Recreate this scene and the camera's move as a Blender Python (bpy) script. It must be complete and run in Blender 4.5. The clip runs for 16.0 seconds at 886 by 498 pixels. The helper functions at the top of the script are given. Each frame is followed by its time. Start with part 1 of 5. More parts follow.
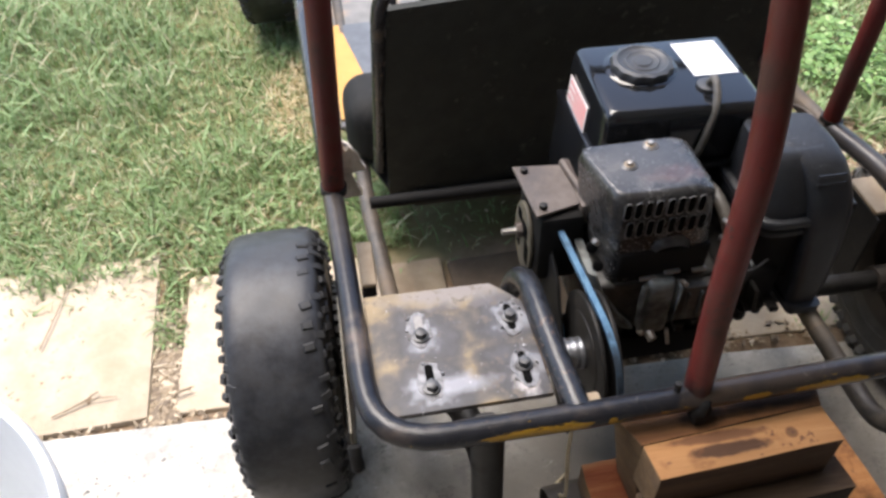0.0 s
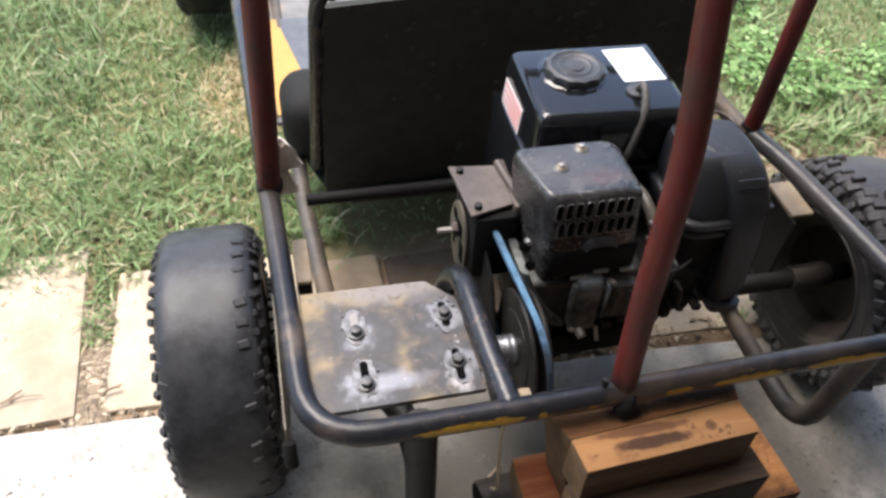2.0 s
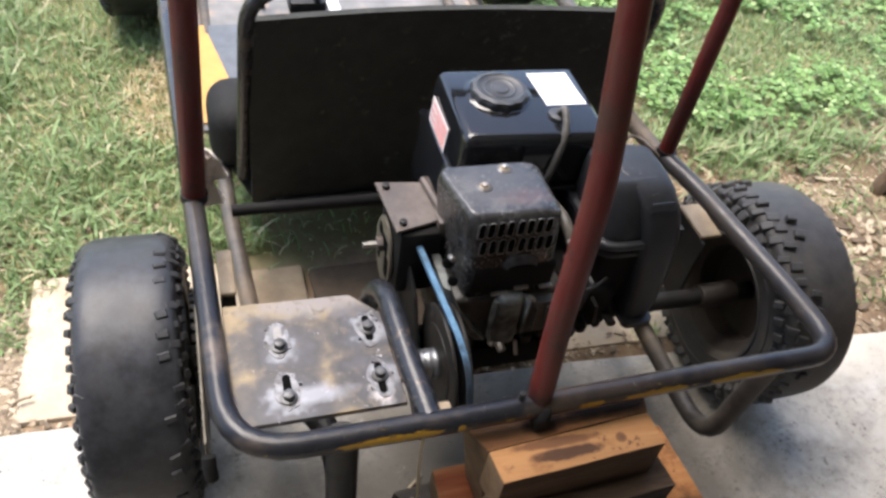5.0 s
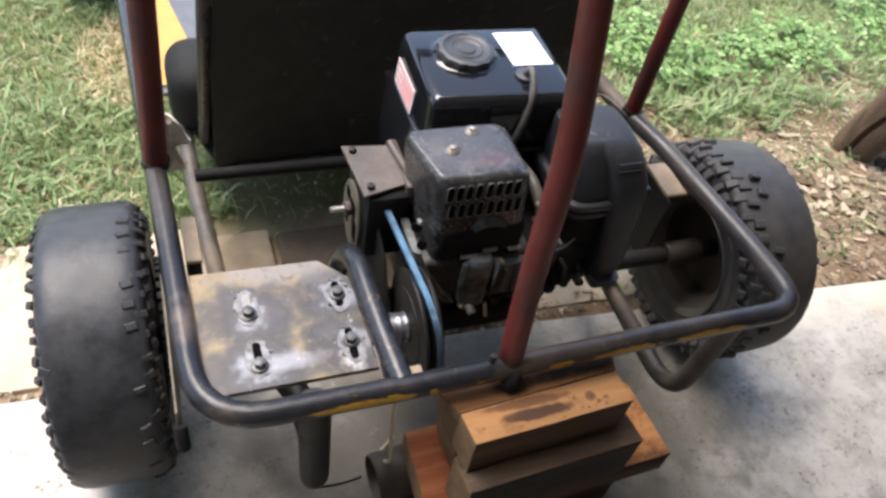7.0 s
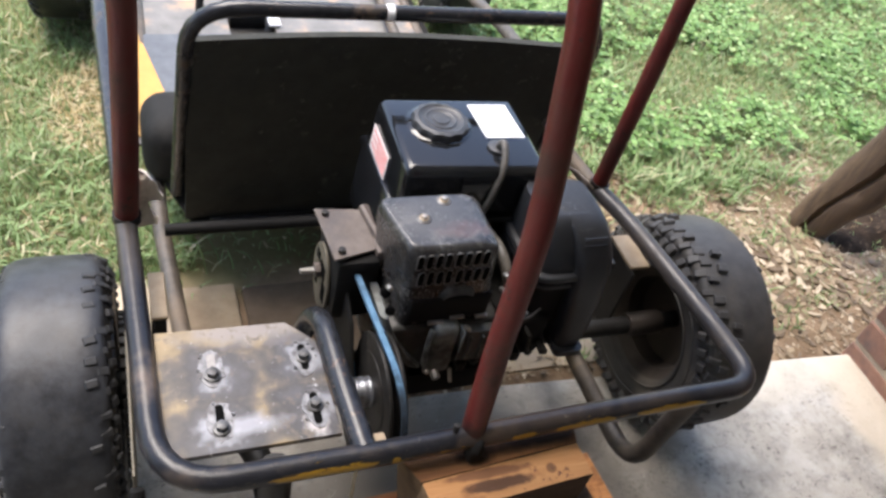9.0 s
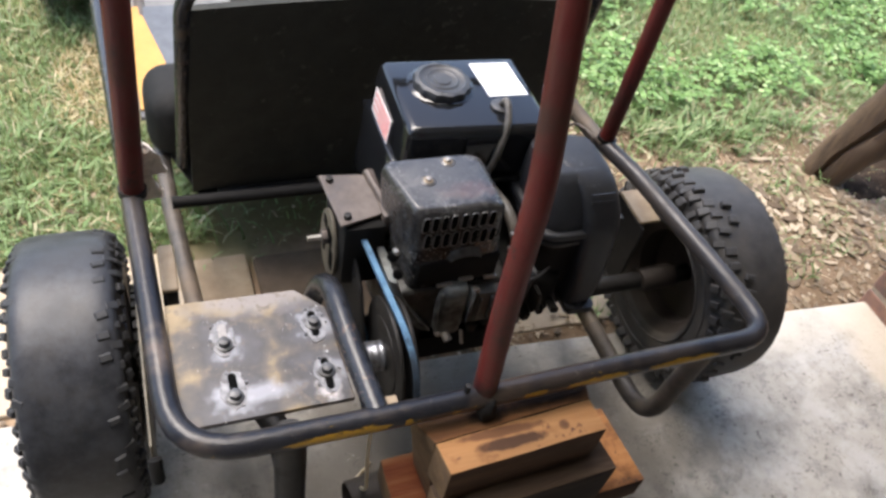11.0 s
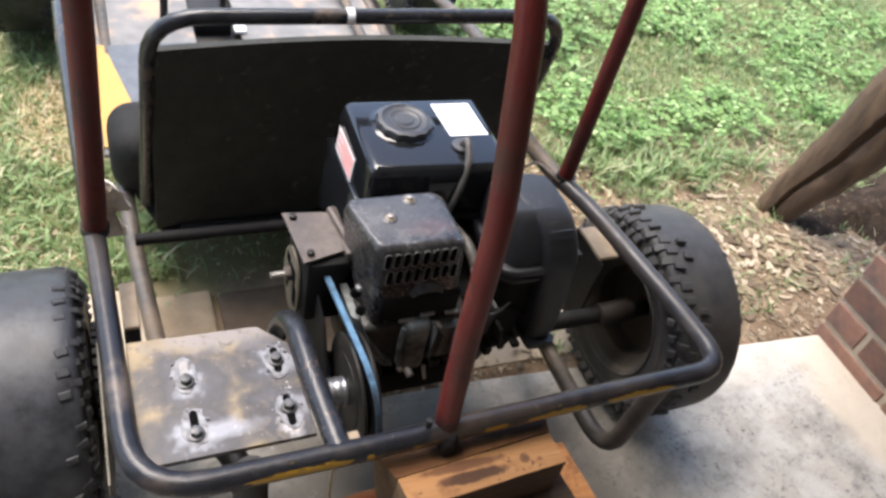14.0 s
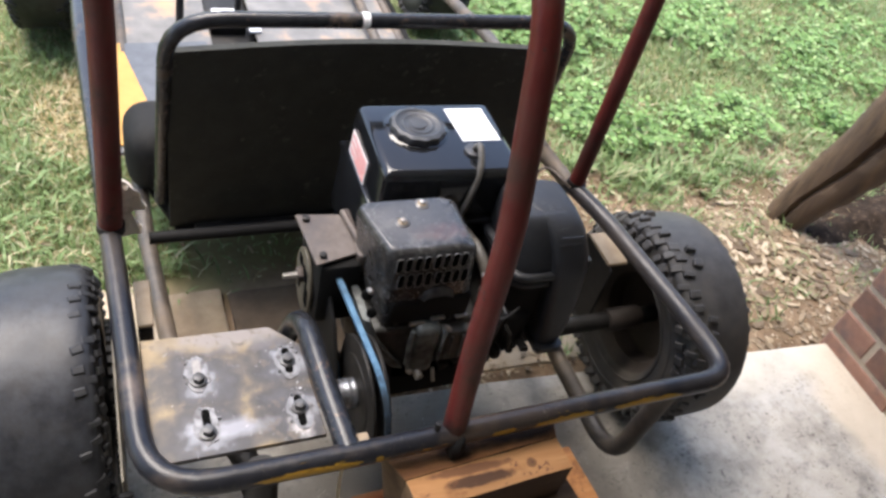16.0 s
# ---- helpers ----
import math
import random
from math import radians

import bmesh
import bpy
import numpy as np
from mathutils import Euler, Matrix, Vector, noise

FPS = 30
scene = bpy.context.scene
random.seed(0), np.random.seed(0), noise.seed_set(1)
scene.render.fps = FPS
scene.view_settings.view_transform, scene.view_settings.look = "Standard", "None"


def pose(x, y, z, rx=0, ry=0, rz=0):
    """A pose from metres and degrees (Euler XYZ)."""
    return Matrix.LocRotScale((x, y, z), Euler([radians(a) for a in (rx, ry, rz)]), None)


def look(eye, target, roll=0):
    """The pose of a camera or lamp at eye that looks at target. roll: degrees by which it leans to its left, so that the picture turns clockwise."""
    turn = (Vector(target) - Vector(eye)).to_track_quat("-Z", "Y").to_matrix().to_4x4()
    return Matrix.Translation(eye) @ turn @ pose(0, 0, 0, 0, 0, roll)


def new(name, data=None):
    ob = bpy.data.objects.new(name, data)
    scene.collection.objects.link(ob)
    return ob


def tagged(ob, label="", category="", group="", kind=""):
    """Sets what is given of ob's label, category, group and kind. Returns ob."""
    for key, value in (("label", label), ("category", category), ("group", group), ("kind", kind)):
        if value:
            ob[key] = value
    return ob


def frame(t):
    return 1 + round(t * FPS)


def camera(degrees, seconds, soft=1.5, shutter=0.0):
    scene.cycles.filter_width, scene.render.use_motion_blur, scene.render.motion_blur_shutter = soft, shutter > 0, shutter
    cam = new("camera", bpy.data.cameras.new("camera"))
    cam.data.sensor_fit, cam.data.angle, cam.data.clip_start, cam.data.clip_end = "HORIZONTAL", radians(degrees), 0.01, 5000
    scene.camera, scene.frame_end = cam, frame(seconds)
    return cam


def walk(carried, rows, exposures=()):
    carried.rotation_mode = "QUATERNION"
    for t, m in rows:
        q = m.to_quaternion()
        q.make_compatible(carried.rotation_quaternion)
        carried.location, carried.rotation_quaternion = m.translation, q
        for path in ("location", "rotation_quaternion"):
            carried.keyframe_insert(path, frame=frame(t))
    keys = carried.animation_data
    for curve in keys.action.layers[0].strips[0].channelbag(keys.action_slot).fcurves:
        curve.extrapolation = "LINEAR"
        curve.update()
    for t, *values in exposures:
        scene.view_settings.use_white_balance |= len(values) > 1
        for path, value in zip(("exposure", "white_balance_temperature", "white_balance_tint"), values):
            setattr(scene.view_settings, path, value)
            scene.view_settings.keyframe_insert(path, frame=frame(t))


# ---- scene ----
cam = camera(59.0, 16.0, soft=2.9)
PATH = [
    (0, (-0.4504, -0.4629, 1.1841), (-0.2430, 0.9110, -0.2545), -1.34),
    (0.5, (-0.4546, -0.4678, 1.1833), (-0.1855, 0.8753, -0.2739), 0.93),
    (1, (-0.4561, -0.4670, 1.1842), (-0.1721, 0.8799, -0.2667), 1.92),
    (1.5, (-0.4549, -0.4714, 1.1914), (-0.1345, 0.8801, -0.2477), 2.86),
    (2, (-0.4505, -0.4704, 1.1962), (-0.0861, 0.8657, -0.2467), 3.98),
    (2.5, (-0.4483, -0.4677, 1.1960), (-0.0779, 0.8671, -0.2466), 4.01),
    (3, (-0.4490, -0.4713, 1.2005), (-0.0719, 0.8672, -0.2369), 4.30),
    (3.5, (-0.4480, -0.4710, 1.2050), (-0.0591, 0.8648, -0.2318), 4.70),
    (4, (-0.4444, -0.4738, 1.2045), (-0.0013, 0.8299, -0.2460), 6.24),
    (4.5, (-0.4451, -0.4764, 1.2093), (0.0181, 0.8384, -0.2248), 6.88),
    (5, (-0.4507, -0.4782, 1.2199), (0.0956, 0.8275, -0.1932), 10.42),
    (7.5, (-0.4525, -0.4616, 1.2232), (0.1770, 0.7291, -0.2553), 13.19),
    (8, (-0.4615, -0.4546, 1.2370), (0.1891, 0.8300, -0.1511), 13.71),
    (8.5, (-0.4625, -0.4571, 1.2450), (0.2402, 0.8335, -0.1117), 15.54),
    (9, (-0.4602, -0.4594, 1.2472), (0.2534, 0.8105, -0.1232), 16.51),
    (11.5, (-0.4440, -0.4624, 1.2451), (0.2186, 0.7501, -0.2008), 13.38),
    (12, (-0.4427, -0.4620, 1.2479), (0.2289, 0.7652, -0.1813), 13.21),
    (12.5, (-0.4427, -0.4629, 1.2477), (0.2374, 0.7698, -0.1728), 13.22),
    (13, (-0.4425, -0.4638, 1.2473), (0.2421, 0.7758, -0.1650), 13.22),
    (13.5, (-0.4453, -0.4691, 1.2567), (0.2812, 0.7965, -0.1109), 14.34),
    (14, (-0.4456, -0.4771, 1.2615), (0.3079, 0.7766, -0.1025), 15.32),
    (14.5, (-0.4518, -0.4702, 1.2672), (0.2959, 0.7944, -0.0900), 15.62),
    (15, (-0.4553, -0.4661, 1.2691), (0.3188, 0.7801, -0.0902), 17.41),
    (15.5, (-0.4496, -0.4646, 1.2687), (0.2916, 0.7802, -0.1101), 16.84),
    (16, (-0.4537, -0.4756, 1.2731), (0.2822, 0.7817, -0.0971), 15.88),
]
walk(cam, [(t, look(eye, target, roll)) for t, eye, target, roll in PATH], exposures=((0.0, 1.70, 6900, 14), (3.5, 1.74, 6900, 14), (5.0, 1.78, 6900, 14), (8.5, 1.77, 6900, 14), (12.6, 1.73, 6900, 14), (13.6, 1.82, 6900, 14), (15.2, 1.91, 6900, 14), (16.0, 1.77, 6900, 14)))


# ---- light ----
world = bpy.data.worlds.new("sky")
scene.world = world
world.use_nodes = True
wn = world.node_tree.nodes
sky = wn.new("ShaderNodeTexSky")
sky.sky_type, sky.sun_disc = "NISHITA", False
sky.sun_elevation, sky.sun_rotation = radians(68), radians(-34)
world.node_tree.links.new(sky.outputs[0], wn["Background"].inputs[0])
wn["Background"].inputs[1].default_value = 0.15
sun = new("sun", bpy.data.lights.new("sun", "SUN"))
sun.data.energy, sun.data.angle, sun.data.color = 2.4, radians(40), (1.0, 0.97, 0.92)
sun.matrix_world = look((-1.3, 1.9, 6.0), (0, 0, 0))


# ---- materials ----
def mat(name, a, b, scale=20.0, rough=0.6, metal=0.0, bump=0.1, fine=200.0, c=None, c_scale=4.0, c_at=0.55, c_soft=0.1,
        rough2=None, coat=0.0, stretch=(1, 1, 1), per_object=0.0, spec=0.5, detail=6.0):
    """Two colours mixed by grain, a third in patches, fine relief."""
    m = bpy.data.materials.new(name)
    m.use_nodes = True
    nt = m.node_tree
    n, l = nt.nodes, nt.links
    p = n["Principled BSDF"]
    co = n.new("ShaderNodeTexCoord")
    mp = n.new("ShaderNodeMapping")
    mp.inputs["Scale"].default_value = stretch
    l.new(co.outputs["Object"], mp.inputs[0])

    def noise_tex(s, d=detail):
        t = n.new("ShaderNodeTexNoise")
        t.inputs["Scale"].default_value, t.inputs["Detail"].default_value, t.inputs["Roughness"].default_value = s, d, 0.62
        l.new(mp.outputs[0], t.inputs["Vector"])
        return t

    def ramp(lo, hi):
        r = n.new("ShaderNodeMapRange")
        r.inputs[1].default_value, r.inputs[2].default_value = lo, hi
        return r

    g = noise_tex(scale)
    r1 = ramp(0.32, 0.68)
    l.new(g.outputs[0], r1.inputs[0])
    mix = n.new("ShaderNodeMix")
    mix.data_type = "RGBA"
    mix.inputs[6].default_value, mix.inputs[7].default_value = (*a, 1), (*b, 1)
    l.new(r1.outputs[0], mix.inputs[0])
    col = mix.outputs[2]
    if c:
        t = noise_tex(c_scale)
        r2 = ramp(c_at - c_soft, c_at + c_soft)
        l.new(t.outputs[0], r2.inputs[0])
        mix2 = n.new("ShaderNodeMix")
        mix2.data_type = "RGBA"
        mix2.inputs[7].default_value = (*c, 1)
        l.new(r2.outputs[0], mix2.inputs[0])
        l.new(col, mix2.inputs[6])
        col = mix2.outputs[2]
        if rough2 is not None:
            r3 = n.new("ShaderNodeMapRange")
            r3.inputs[3].default_value, r3.inputs[4].default_value = rough, rough2
            l.new(r2.outputs[0], r3.inputs[0])
            l.new(r3.outputs[0], p.inputs["Roughness"])
    if per_object:
        oi = n.new("ShaderNodeObjectInfo")
        hs = n.new("ShaderNodeHueSaturation")
        r4 = n.new("ShaderNodeMapRange")
        r4.inputs[3].default_value, r4.inputs[4].default_value = 1 - per_object, 1 + per_object
        l.new(oi.outputs["Random"], r4.inputs[0])
        l.new(r4.outputs[0], hs.inputs["Value"])
        l.new(col, hs.inputs["Color"])
        col = hs.outputs[0]
    l.new(col, p.inputs["Base Color"])
    if rough2 is None or not c:
        rr = n.new("ShaderNodeMapRange")
        rr.inputs[3].default_value, rr.inputs[4].default_value = max(rough - 0.08, 0.02), min(rough + 0.08, 1)
        l.new(g.outputs[0], rr.inputs[0])
        l.new(rr.outputs[0], p.inputs["Roughness"])
    p.inputs["Metallic"].default_value = metal
    p.inputs["Specular IOR Level"].default_value = spec
    p.inputs["Coat Weight"].default_value = coat
    p.inputs["Coat Roughness"].default_value = 0.15
    if bump:
        f = noise_tex(fine, 3.0)
        bp = n.new("ShaderNodeBump")
        bp.inputs["Strength"].default_value, bp.inputs["Distance"].default_value = min(bump * 3, 1.0), 0.002
        l.new(f.outputs[0], bp.inputs["Height"])
        l.new(bp.outputs[0], p.inputs["Normal"])
    return m


def leaf_mat(name, dark, mid, pale, dry, dry_share):
    """Foliage: each blade its own tone, some dry."""
    m = bpy.data.materials.new(name)
    m.use_nodes = True
    n, l = m.node_tree.nodes, m.node_tree.links
    p = n["Principled BSDF"]
    geo = n.new("ShaderNodeNewGeometry")
    r = n.new("ShaderNodeValToRGB")
    e = r.color_ramp.elements
    e[0].position, e[0].color = 0.0, (*dark, 1)
    e[1].position, e[1].color = 1.0, (*dry, 1)
    for at, colour in ((0.45 * (1 - dry_share), mid), (0.95 * (1 - dry_share), pale), (1 - dry_share * 0.8, dry)):
        x = e.new(at)
        x.color = (*colour, 1)
    l.new(geo.outputs["Random Per Island"], r.inputs[0])
    l.new(r.outputs[0], p.inputs["Base Color"])
    p.inputs["Roughness"].default_value = 0.55
    p.inputs["Specular IOR Level"].default_value = 0.35
    tr = n.new("ShaderNodeBsdfTranslucent")
    l.new(r.outputs[0], tr.inputs[0])
    ms = n.new("ShaderNodeMixShader")
    ms.inputs[0].default_value = 0.25
    l.new(p.outputs[0], ms.inputs[1])
    l.new(tr.outputs[0], ms.inputs[2])
    l.new(ms.outputs[0], n["Material Output"].inputs[0])
    return m


BLACK_TUBE = mat("worn black painted steel", (0.011, 0.012, 0.015), (0.024, 0.025, 0.028), 60, 0.27, 0.0, 0.05, 400, (0.07, 0.05, 0.035), 14, 0.64, 0.05, 0.7, spec=0.38)
DULL_TUBE = mat("dusty bare steel tube", (0.05, 0.043, 0.036), (0.1, 0.085, 0.07), 40, 0.5, 0.3, 0.08, 300, (0.16, 0.12, 0.085), 9, 0.56, 0.12, 0.75)
RED_TUBE = mat("faded red oxide paint", (0.09, 0.014, 0.0115), (0.138, 0.0265, 0.0205), 22, 0.36, 0.0, 0.08, 160, (0.065, 0.028, 0.02), 11, 0.57, 0.1, 0.6, spec=0.25)
HOSE = mat("dusty grey rubber hose", (0.06, 0.054, 0.046), (0.12, 0.108, 0.092), 80, 0.5, 0.0, 0.08, 300, (0.03, 0.027, 0.024), 30, 0.58, 0.1)
TANK = mat("gloss black plastic", (0.007, 0.0075, 0.009), (0.01, 0.011, 0.0125), 30, 0.1, 0.0, 0.0)
CAP = mat("dusty black moulded plastic", (0.022, 0.023, 0.026), (0.045, 0.046, 0.05), 50, 0.45, 0.0, 0.06, 500)
AIR = mat("satin black plastic", (0.018, 0.019, 0.0215), (0.027, 0.0285, 0.0315), 40, 0.4, 0.0, 0.06, 600, spec=0.4)
GUARD = mat("heat-stained dusty black metal", (0.012, 0.012, 0.0125), (0.03, 0.0295, 0.03), 45, 0.25, 0.0, 0.1, 220, (0.058, 0.054, 0.052), 26, 0.62, 0.07, 0.5)
GUARD_TOP = mat("scuffed grey-black metal", (0.06, 0.058, 0.057), (0.15, 0.145, 0.14), 60, 0.34, 0.3, 0.08, 300, (0.03, 0.028, 0.028), 40, 0.56, 0.07, 0.5)
DARK = mat("greasy black metal", (0.011, 0.0105, 0.01), (0.02, 0.019, 0.018), 40, 0.5, 0.1, 0.06, 200, (0.028, 0.024, 0.02), 16, 0.66, 0.08, 0.8, spec=0.25)
CAST = mat("oily cast aluminium", (0.2, 0.212, 0.216), (0.36, 0.375, 0.38), 60, 0.42, 0.1, 0.2, 180, (0.06, 0.048, 0.04), 30, 0.57, 0.1, 0.7)
STEEL = mat("dull galvanised steel", (0.28, 0.27, 0.25), (0.42, 0.4, 0.37), 40, 0.4, 0.8, 0.06, 300, (0.2, 0.13, 0.08), 12, 0.62, 0.08, 0.7)
BRACKET = mat("brown rusted sheet steel", (0.078, 0.0608, 0.0499), (0.125, 0.101, 0.0858), 45, 0.55, 0.3, 0.06, 300, (0.07, 0.06, 0.058), 14, 0.55, 0.1, 0.6)
RUBBER = mat("worn grey-black tyre rubber", (0.011, 0.0116, 0.0142), (0.022, 0.0232, 0.0272), 34, 0.44, 0.0, 0.07, 120, (0.03, 0.0295, 0.03), 13, 0.58, 0.12, 0.56, spec=0.36)
RUBBER_DUSTY = mat("dusty tyre rubber", (0.034, 0.033, 0.0335), (0.06, 0.058, 0.056), 30, 0.58, 0.0, 0.08, 160, (0.09, 0.079, 0.066), 9, 0.58, 0.12, 0.8, spec=0.35)
KNOB = mat("tyre tread rubber", (0.01, 0.0105, 0.012), (0.022, 0.0225, 0.024), 60, 0.6, 0.0, 0.1, 300, (0.09, 0.08, 0.068), 40, 0.64, 0.08, 0.85)
RIM = mat("dusty dark steel rim", (0.026, 0.02, 0.0165), (0.052, 0.041, 0.033), 18, 0.6, 0.2, 0.08, 200, (0.075, 0.062, 0.05), 8, 0.58, 0.12, 0.8)
BELT = mat("worn blue belt fabric", (0.05, 0.14, 0.25), (0.13, 0.26, 0.39), 60, 0.75, 0.0, 0.15, 500, (0.02, 0.05, 0.09), 20, 0.6, 0.1)
CUSHION = mat("black cushion vinyl", (0.01, 0.01, 0.0098), (0.016, 0.016, 0.0155), 30, 0.75, 0.0, 0.1, 160, (0.03, 0.029, 0.027), 14, 0.64, 0.08, 0.85, spec=0.2)
VINYL = mat("black vinyl panel", (0.029, 0.0305, 0.027), (0.042, 0.0435, 0.039), 24, 0.8, 0.0, 0.06, 300, (0.06, 0.058, 0.052), 11, 0.69, 0.04, 0.8, spec=0.25)
PAN = mat("scuffed grey floor sheet", (0.11, 0.105, 0.097), (0.2, 0.19, 0.176), 14, 0.55, 0.1, 0.08, 200, (0.4, 0.26, 0.16), 7, 0.6, 0.08, 0.8)
YELLOW = mat("chipped yellow paint", (0.5, 0.25, 0.045), (0.57, 0.3, 0.065), 20, 0.5, 0.0, 0.05, 300)
TAPE = mat("grey cloth tape", (0.06, 0.066, 0.075), (0.1, 0.108, 0.12), 30, 0.5, 0.1, 0.2, 60)
LABEL = mat("white paper label", (0.78, 0.78, 0.78), (0.84, 0.84, 0.84), 40, 0.5, 0.0, 0.0)
RED_LABEL = mat("red and white warning label", (0.74, 0.66, 0.64), (0.8, 0.73, 0.71), 60, 0.45, 0.0, 0.0)
RED_INK = mat("red label print", (0.5, 0.05, 0.04), (0.55, 0.07, 0.05), 60, 0.45, 0.0, 0.0)
RAG = mat("dirty cream cloth", (0.72, 0.64, 0.55), (0.82, 0.75, 0.67), 40, 0.9, 0.0, 0.2, 300, (0.3, 0.24, 0.2), 20, 0.6, 0.1)
CEILING = mat("unseen porch boards", (0.22, 0.205, 0.185), (0.32, 0.3, 0.275), 8, 0.8, 0.0, 0.1, 60)
TWINE = mat("tan cord", (0.4, 0.33, 0.22), (0.5, 0.42, 0.3), 100, 0.8, 0.0, 0.1)
TUB = mat("pale grey plastic", (0.62, 0.64, 0.65), (0.7, 0.72, 0.73), 12, 0.45, 0.0, 0.03)
MORTAR = mat("sandy mortar", (0.36, 0.3, 0.225), (0.46, 0.385, 0.295), 60, 0.95, 0.0, 0.3, 300)
BRICK = mat("dark red brick", (0.2, 0.105, 0.074), (0.28, 0.155, 0.112), 30, 0.9, 0.0, 0.3, 200, (0.12, 0.085, 0.075), 12, 0.58, 0.1, per_object=0.25)
SLAB = mat("worn smooth concrete", (0.2, 0.188, 0.167), (0.42, 0.396, 0.352), 16, 0.55, 0.0, 0.1, 120, (0.42, 0.39, 0.34), 5.0, 0.57, 0.14, 0.62, spec=0.35)
PAVER = mat("sandy concrete paver", (0.38, 0.315, 0.235), (0.47, 0.395, 0.3), 22, 0.85, 0.0, 0.25, 160, (0.36, 0.28, 0.19), 7, 0.6, 0.1, per_object=0.06, spec=0.2)
# Flat plates in this black stand for the shade inside holes.
PIT = mat("black of holes", (0.004, 0.004, 0.004), (0.006, 0.006, 0.006), 40, 0.95, 0.0, 0.0, spec=0.02)
# Paver with the engine's shade put into its colour.
PAVER_SHADED = mat("shaded concrete paver", (0.085, 0.06, 0.04), (0.135, 0.1, 0.068), 20, 0.8, 0.0, 0.2, 220, (0.09, 0.064, 0.042), 7, 0.55, 0.12, spec=0.15)
PAVER_BROWN = mat("brown concrete paver", (0.27, 0.21, 0.14), (0.37, 0.29, 0.2), 20, 0.85, 0.0, 0.2, 220, (0.19, 0.135, 0.085), 7, 0.57, 0.12, spec=0.15, per_object=0.12)
SOIL = mat("dry brown soil", (0.12, 0.08, 0.049), (0.21, 0.148, 0.095), 40, 0.95, 0.0, 0.5, 120, (0.29, 0.21, 0.142), 4, 0.56, 0.1, spec=0.15)


def thatch(m):
    """Dull green thatch where the lawn grows, bare soil near the slab."""
    n, l = m.node_tree.nodes, m.node_tree.links
    p = n["Principled BSDF"]
    co = n.new("ShaderNodeTexCoord")
    sep = n.new("ShaderNodeSeparateXYZ")
    l.new(co.outputs["Object"], sep.inputs[0])
    t = n.new("ShaderNodeTexNoise")
    t.inputs["Scale"].default_value, t.inputs["Detail"].default_value = 3.5, 6
    l.new(co.outputs["Object"], t.inputs["Vector"])
    s = n.new("ShaderNodeMath")
    s.operation = "MULTIPLY_ADD"
    s.inputs[1].default_value = 1.0
    l.new(t.outputs[0], s.inputs[0])
    l.new(sep.outputs[1], s.inputs[2])
    r = n.new("ShaderNodeMapRange")
    r.inputs[1].default_value, r.inputs[2].default_value = 1.12, 1.4
    side = n.new("ShaderNodeMapRange")
    side.inputs[1].default_value, side.inputs[2].default_value = 0.1, 0.7
    side.inputs[3].default_value, side.inputs[4].default_value = 0.0, -0.3
    l.new(sep.outputs[0], side.inputs[0])
    both = n.new("ShaderNodeMath")
    l.new(s.outputs[0], both.inputs[0])
    l.new(side.outputs[0], both.inputs[1])
    l.new(both.outputs[0], r.inputs[0])
    old = p.inputs["Base Color"].links[0].from_socket
    mx = n.new("ShaderNodeMix")
    mx.data_type = "RGBA"
    mx.inputs[7].default_value = (0.13, 0.15, 0.06, 1)
    half = n.new("ShaderNodeMath")
    half.operation = "MULTIPLY"
    half.inputs[1].default_value = 0.8
    l.new(r.outputs[0], half.inputs[0])
    l.new(half.outputs[0], mx.inputs[0])
    l.new(old, mx.inputs[6])
    l.new(mx.outputs[2], p.inputs["Base Color"])


thatch(SOIL)
CHIP = leaf_mat("bark chips and dead leaves", (0.14, 0.1, 0.064), (0.23, 0.17, 0.108), (0.36, 0.28, 0.18), (0.52, 0.43, 0.31), 0.2)
GRASS = leaf_mat("lawn grass", (0.13, 0.19, 0.075), (0.185, 0.28, 0.105), (0.255, 0.365, 0.16), (0.39, 0.37, 0.225), 0.14)
CLOVER = leaf_mat("clover leaves", (0.09, 0.17, 0.045), (0.15, 0.275, 0.075), (0.22, 0.365, 0.12), (0.34, 0.45, 0.2), 0.12)
STRAW = leaf_mat("dry yellow grass", (0.3, 0.22, 0.1), (0.42, 0.33, 0.16), (0.52, 0.42, 0.24), (0.62, 0.52, 0.34), 0.4)


def wood_mat(name, a, b, c, axis):
    st = [14.0, 14.0, 14.0]
    st[axis] = 1.2
    return mat(name, a, b, 3.0, 0.78, 0.0, 0.25, 18.0, c, 1.4, 0.58, 0.08, 0.88, stretch=tuple(st), spec=0.2)


WOOD_PALE = wood_mat("sawn orange pine", (0.27, 0.115, 0.04), (0.39, 0.185, 0.075), (0.13, 0.06, 0.035), 0)
WOOD_RED = wood_mat("reddish sawn timber", (0.13, 0.032, 0.014), (0.22, 0.075, 0.028), (0.3, 0.16, 0.08), 0)
WOOD_DARK = wood_mat("grimy dark board", (0.045, 0.029, 0.019), (0.09, 0.06, 0.04), (0.14, 0.1, 0.07), 0)
# Upright faces with their shade put into the wood colour.
WOOD_SHADED = wood_mat("shaded sawn face", (0.042, 0.022, 0.012), (0.088, 0.046, 0.025), (0.024, 0.014, 0.009), 0)
WOOD_SHADED_DARK = wood_mat("shaded board edge", (0.013, 0.009, 0.006), (0.032, 0.022, 0.015), (0.05, 0.035, 0.025), 0)
WOOD_END = mat("weathered end grain", (0.1, 0.058, 0.026), (0.17, 0.105, 0.05), 40, 0.85, 0.0, 0.4, 120, (0.1, 0.06, 0.035), 14, 0.58, 0.1)

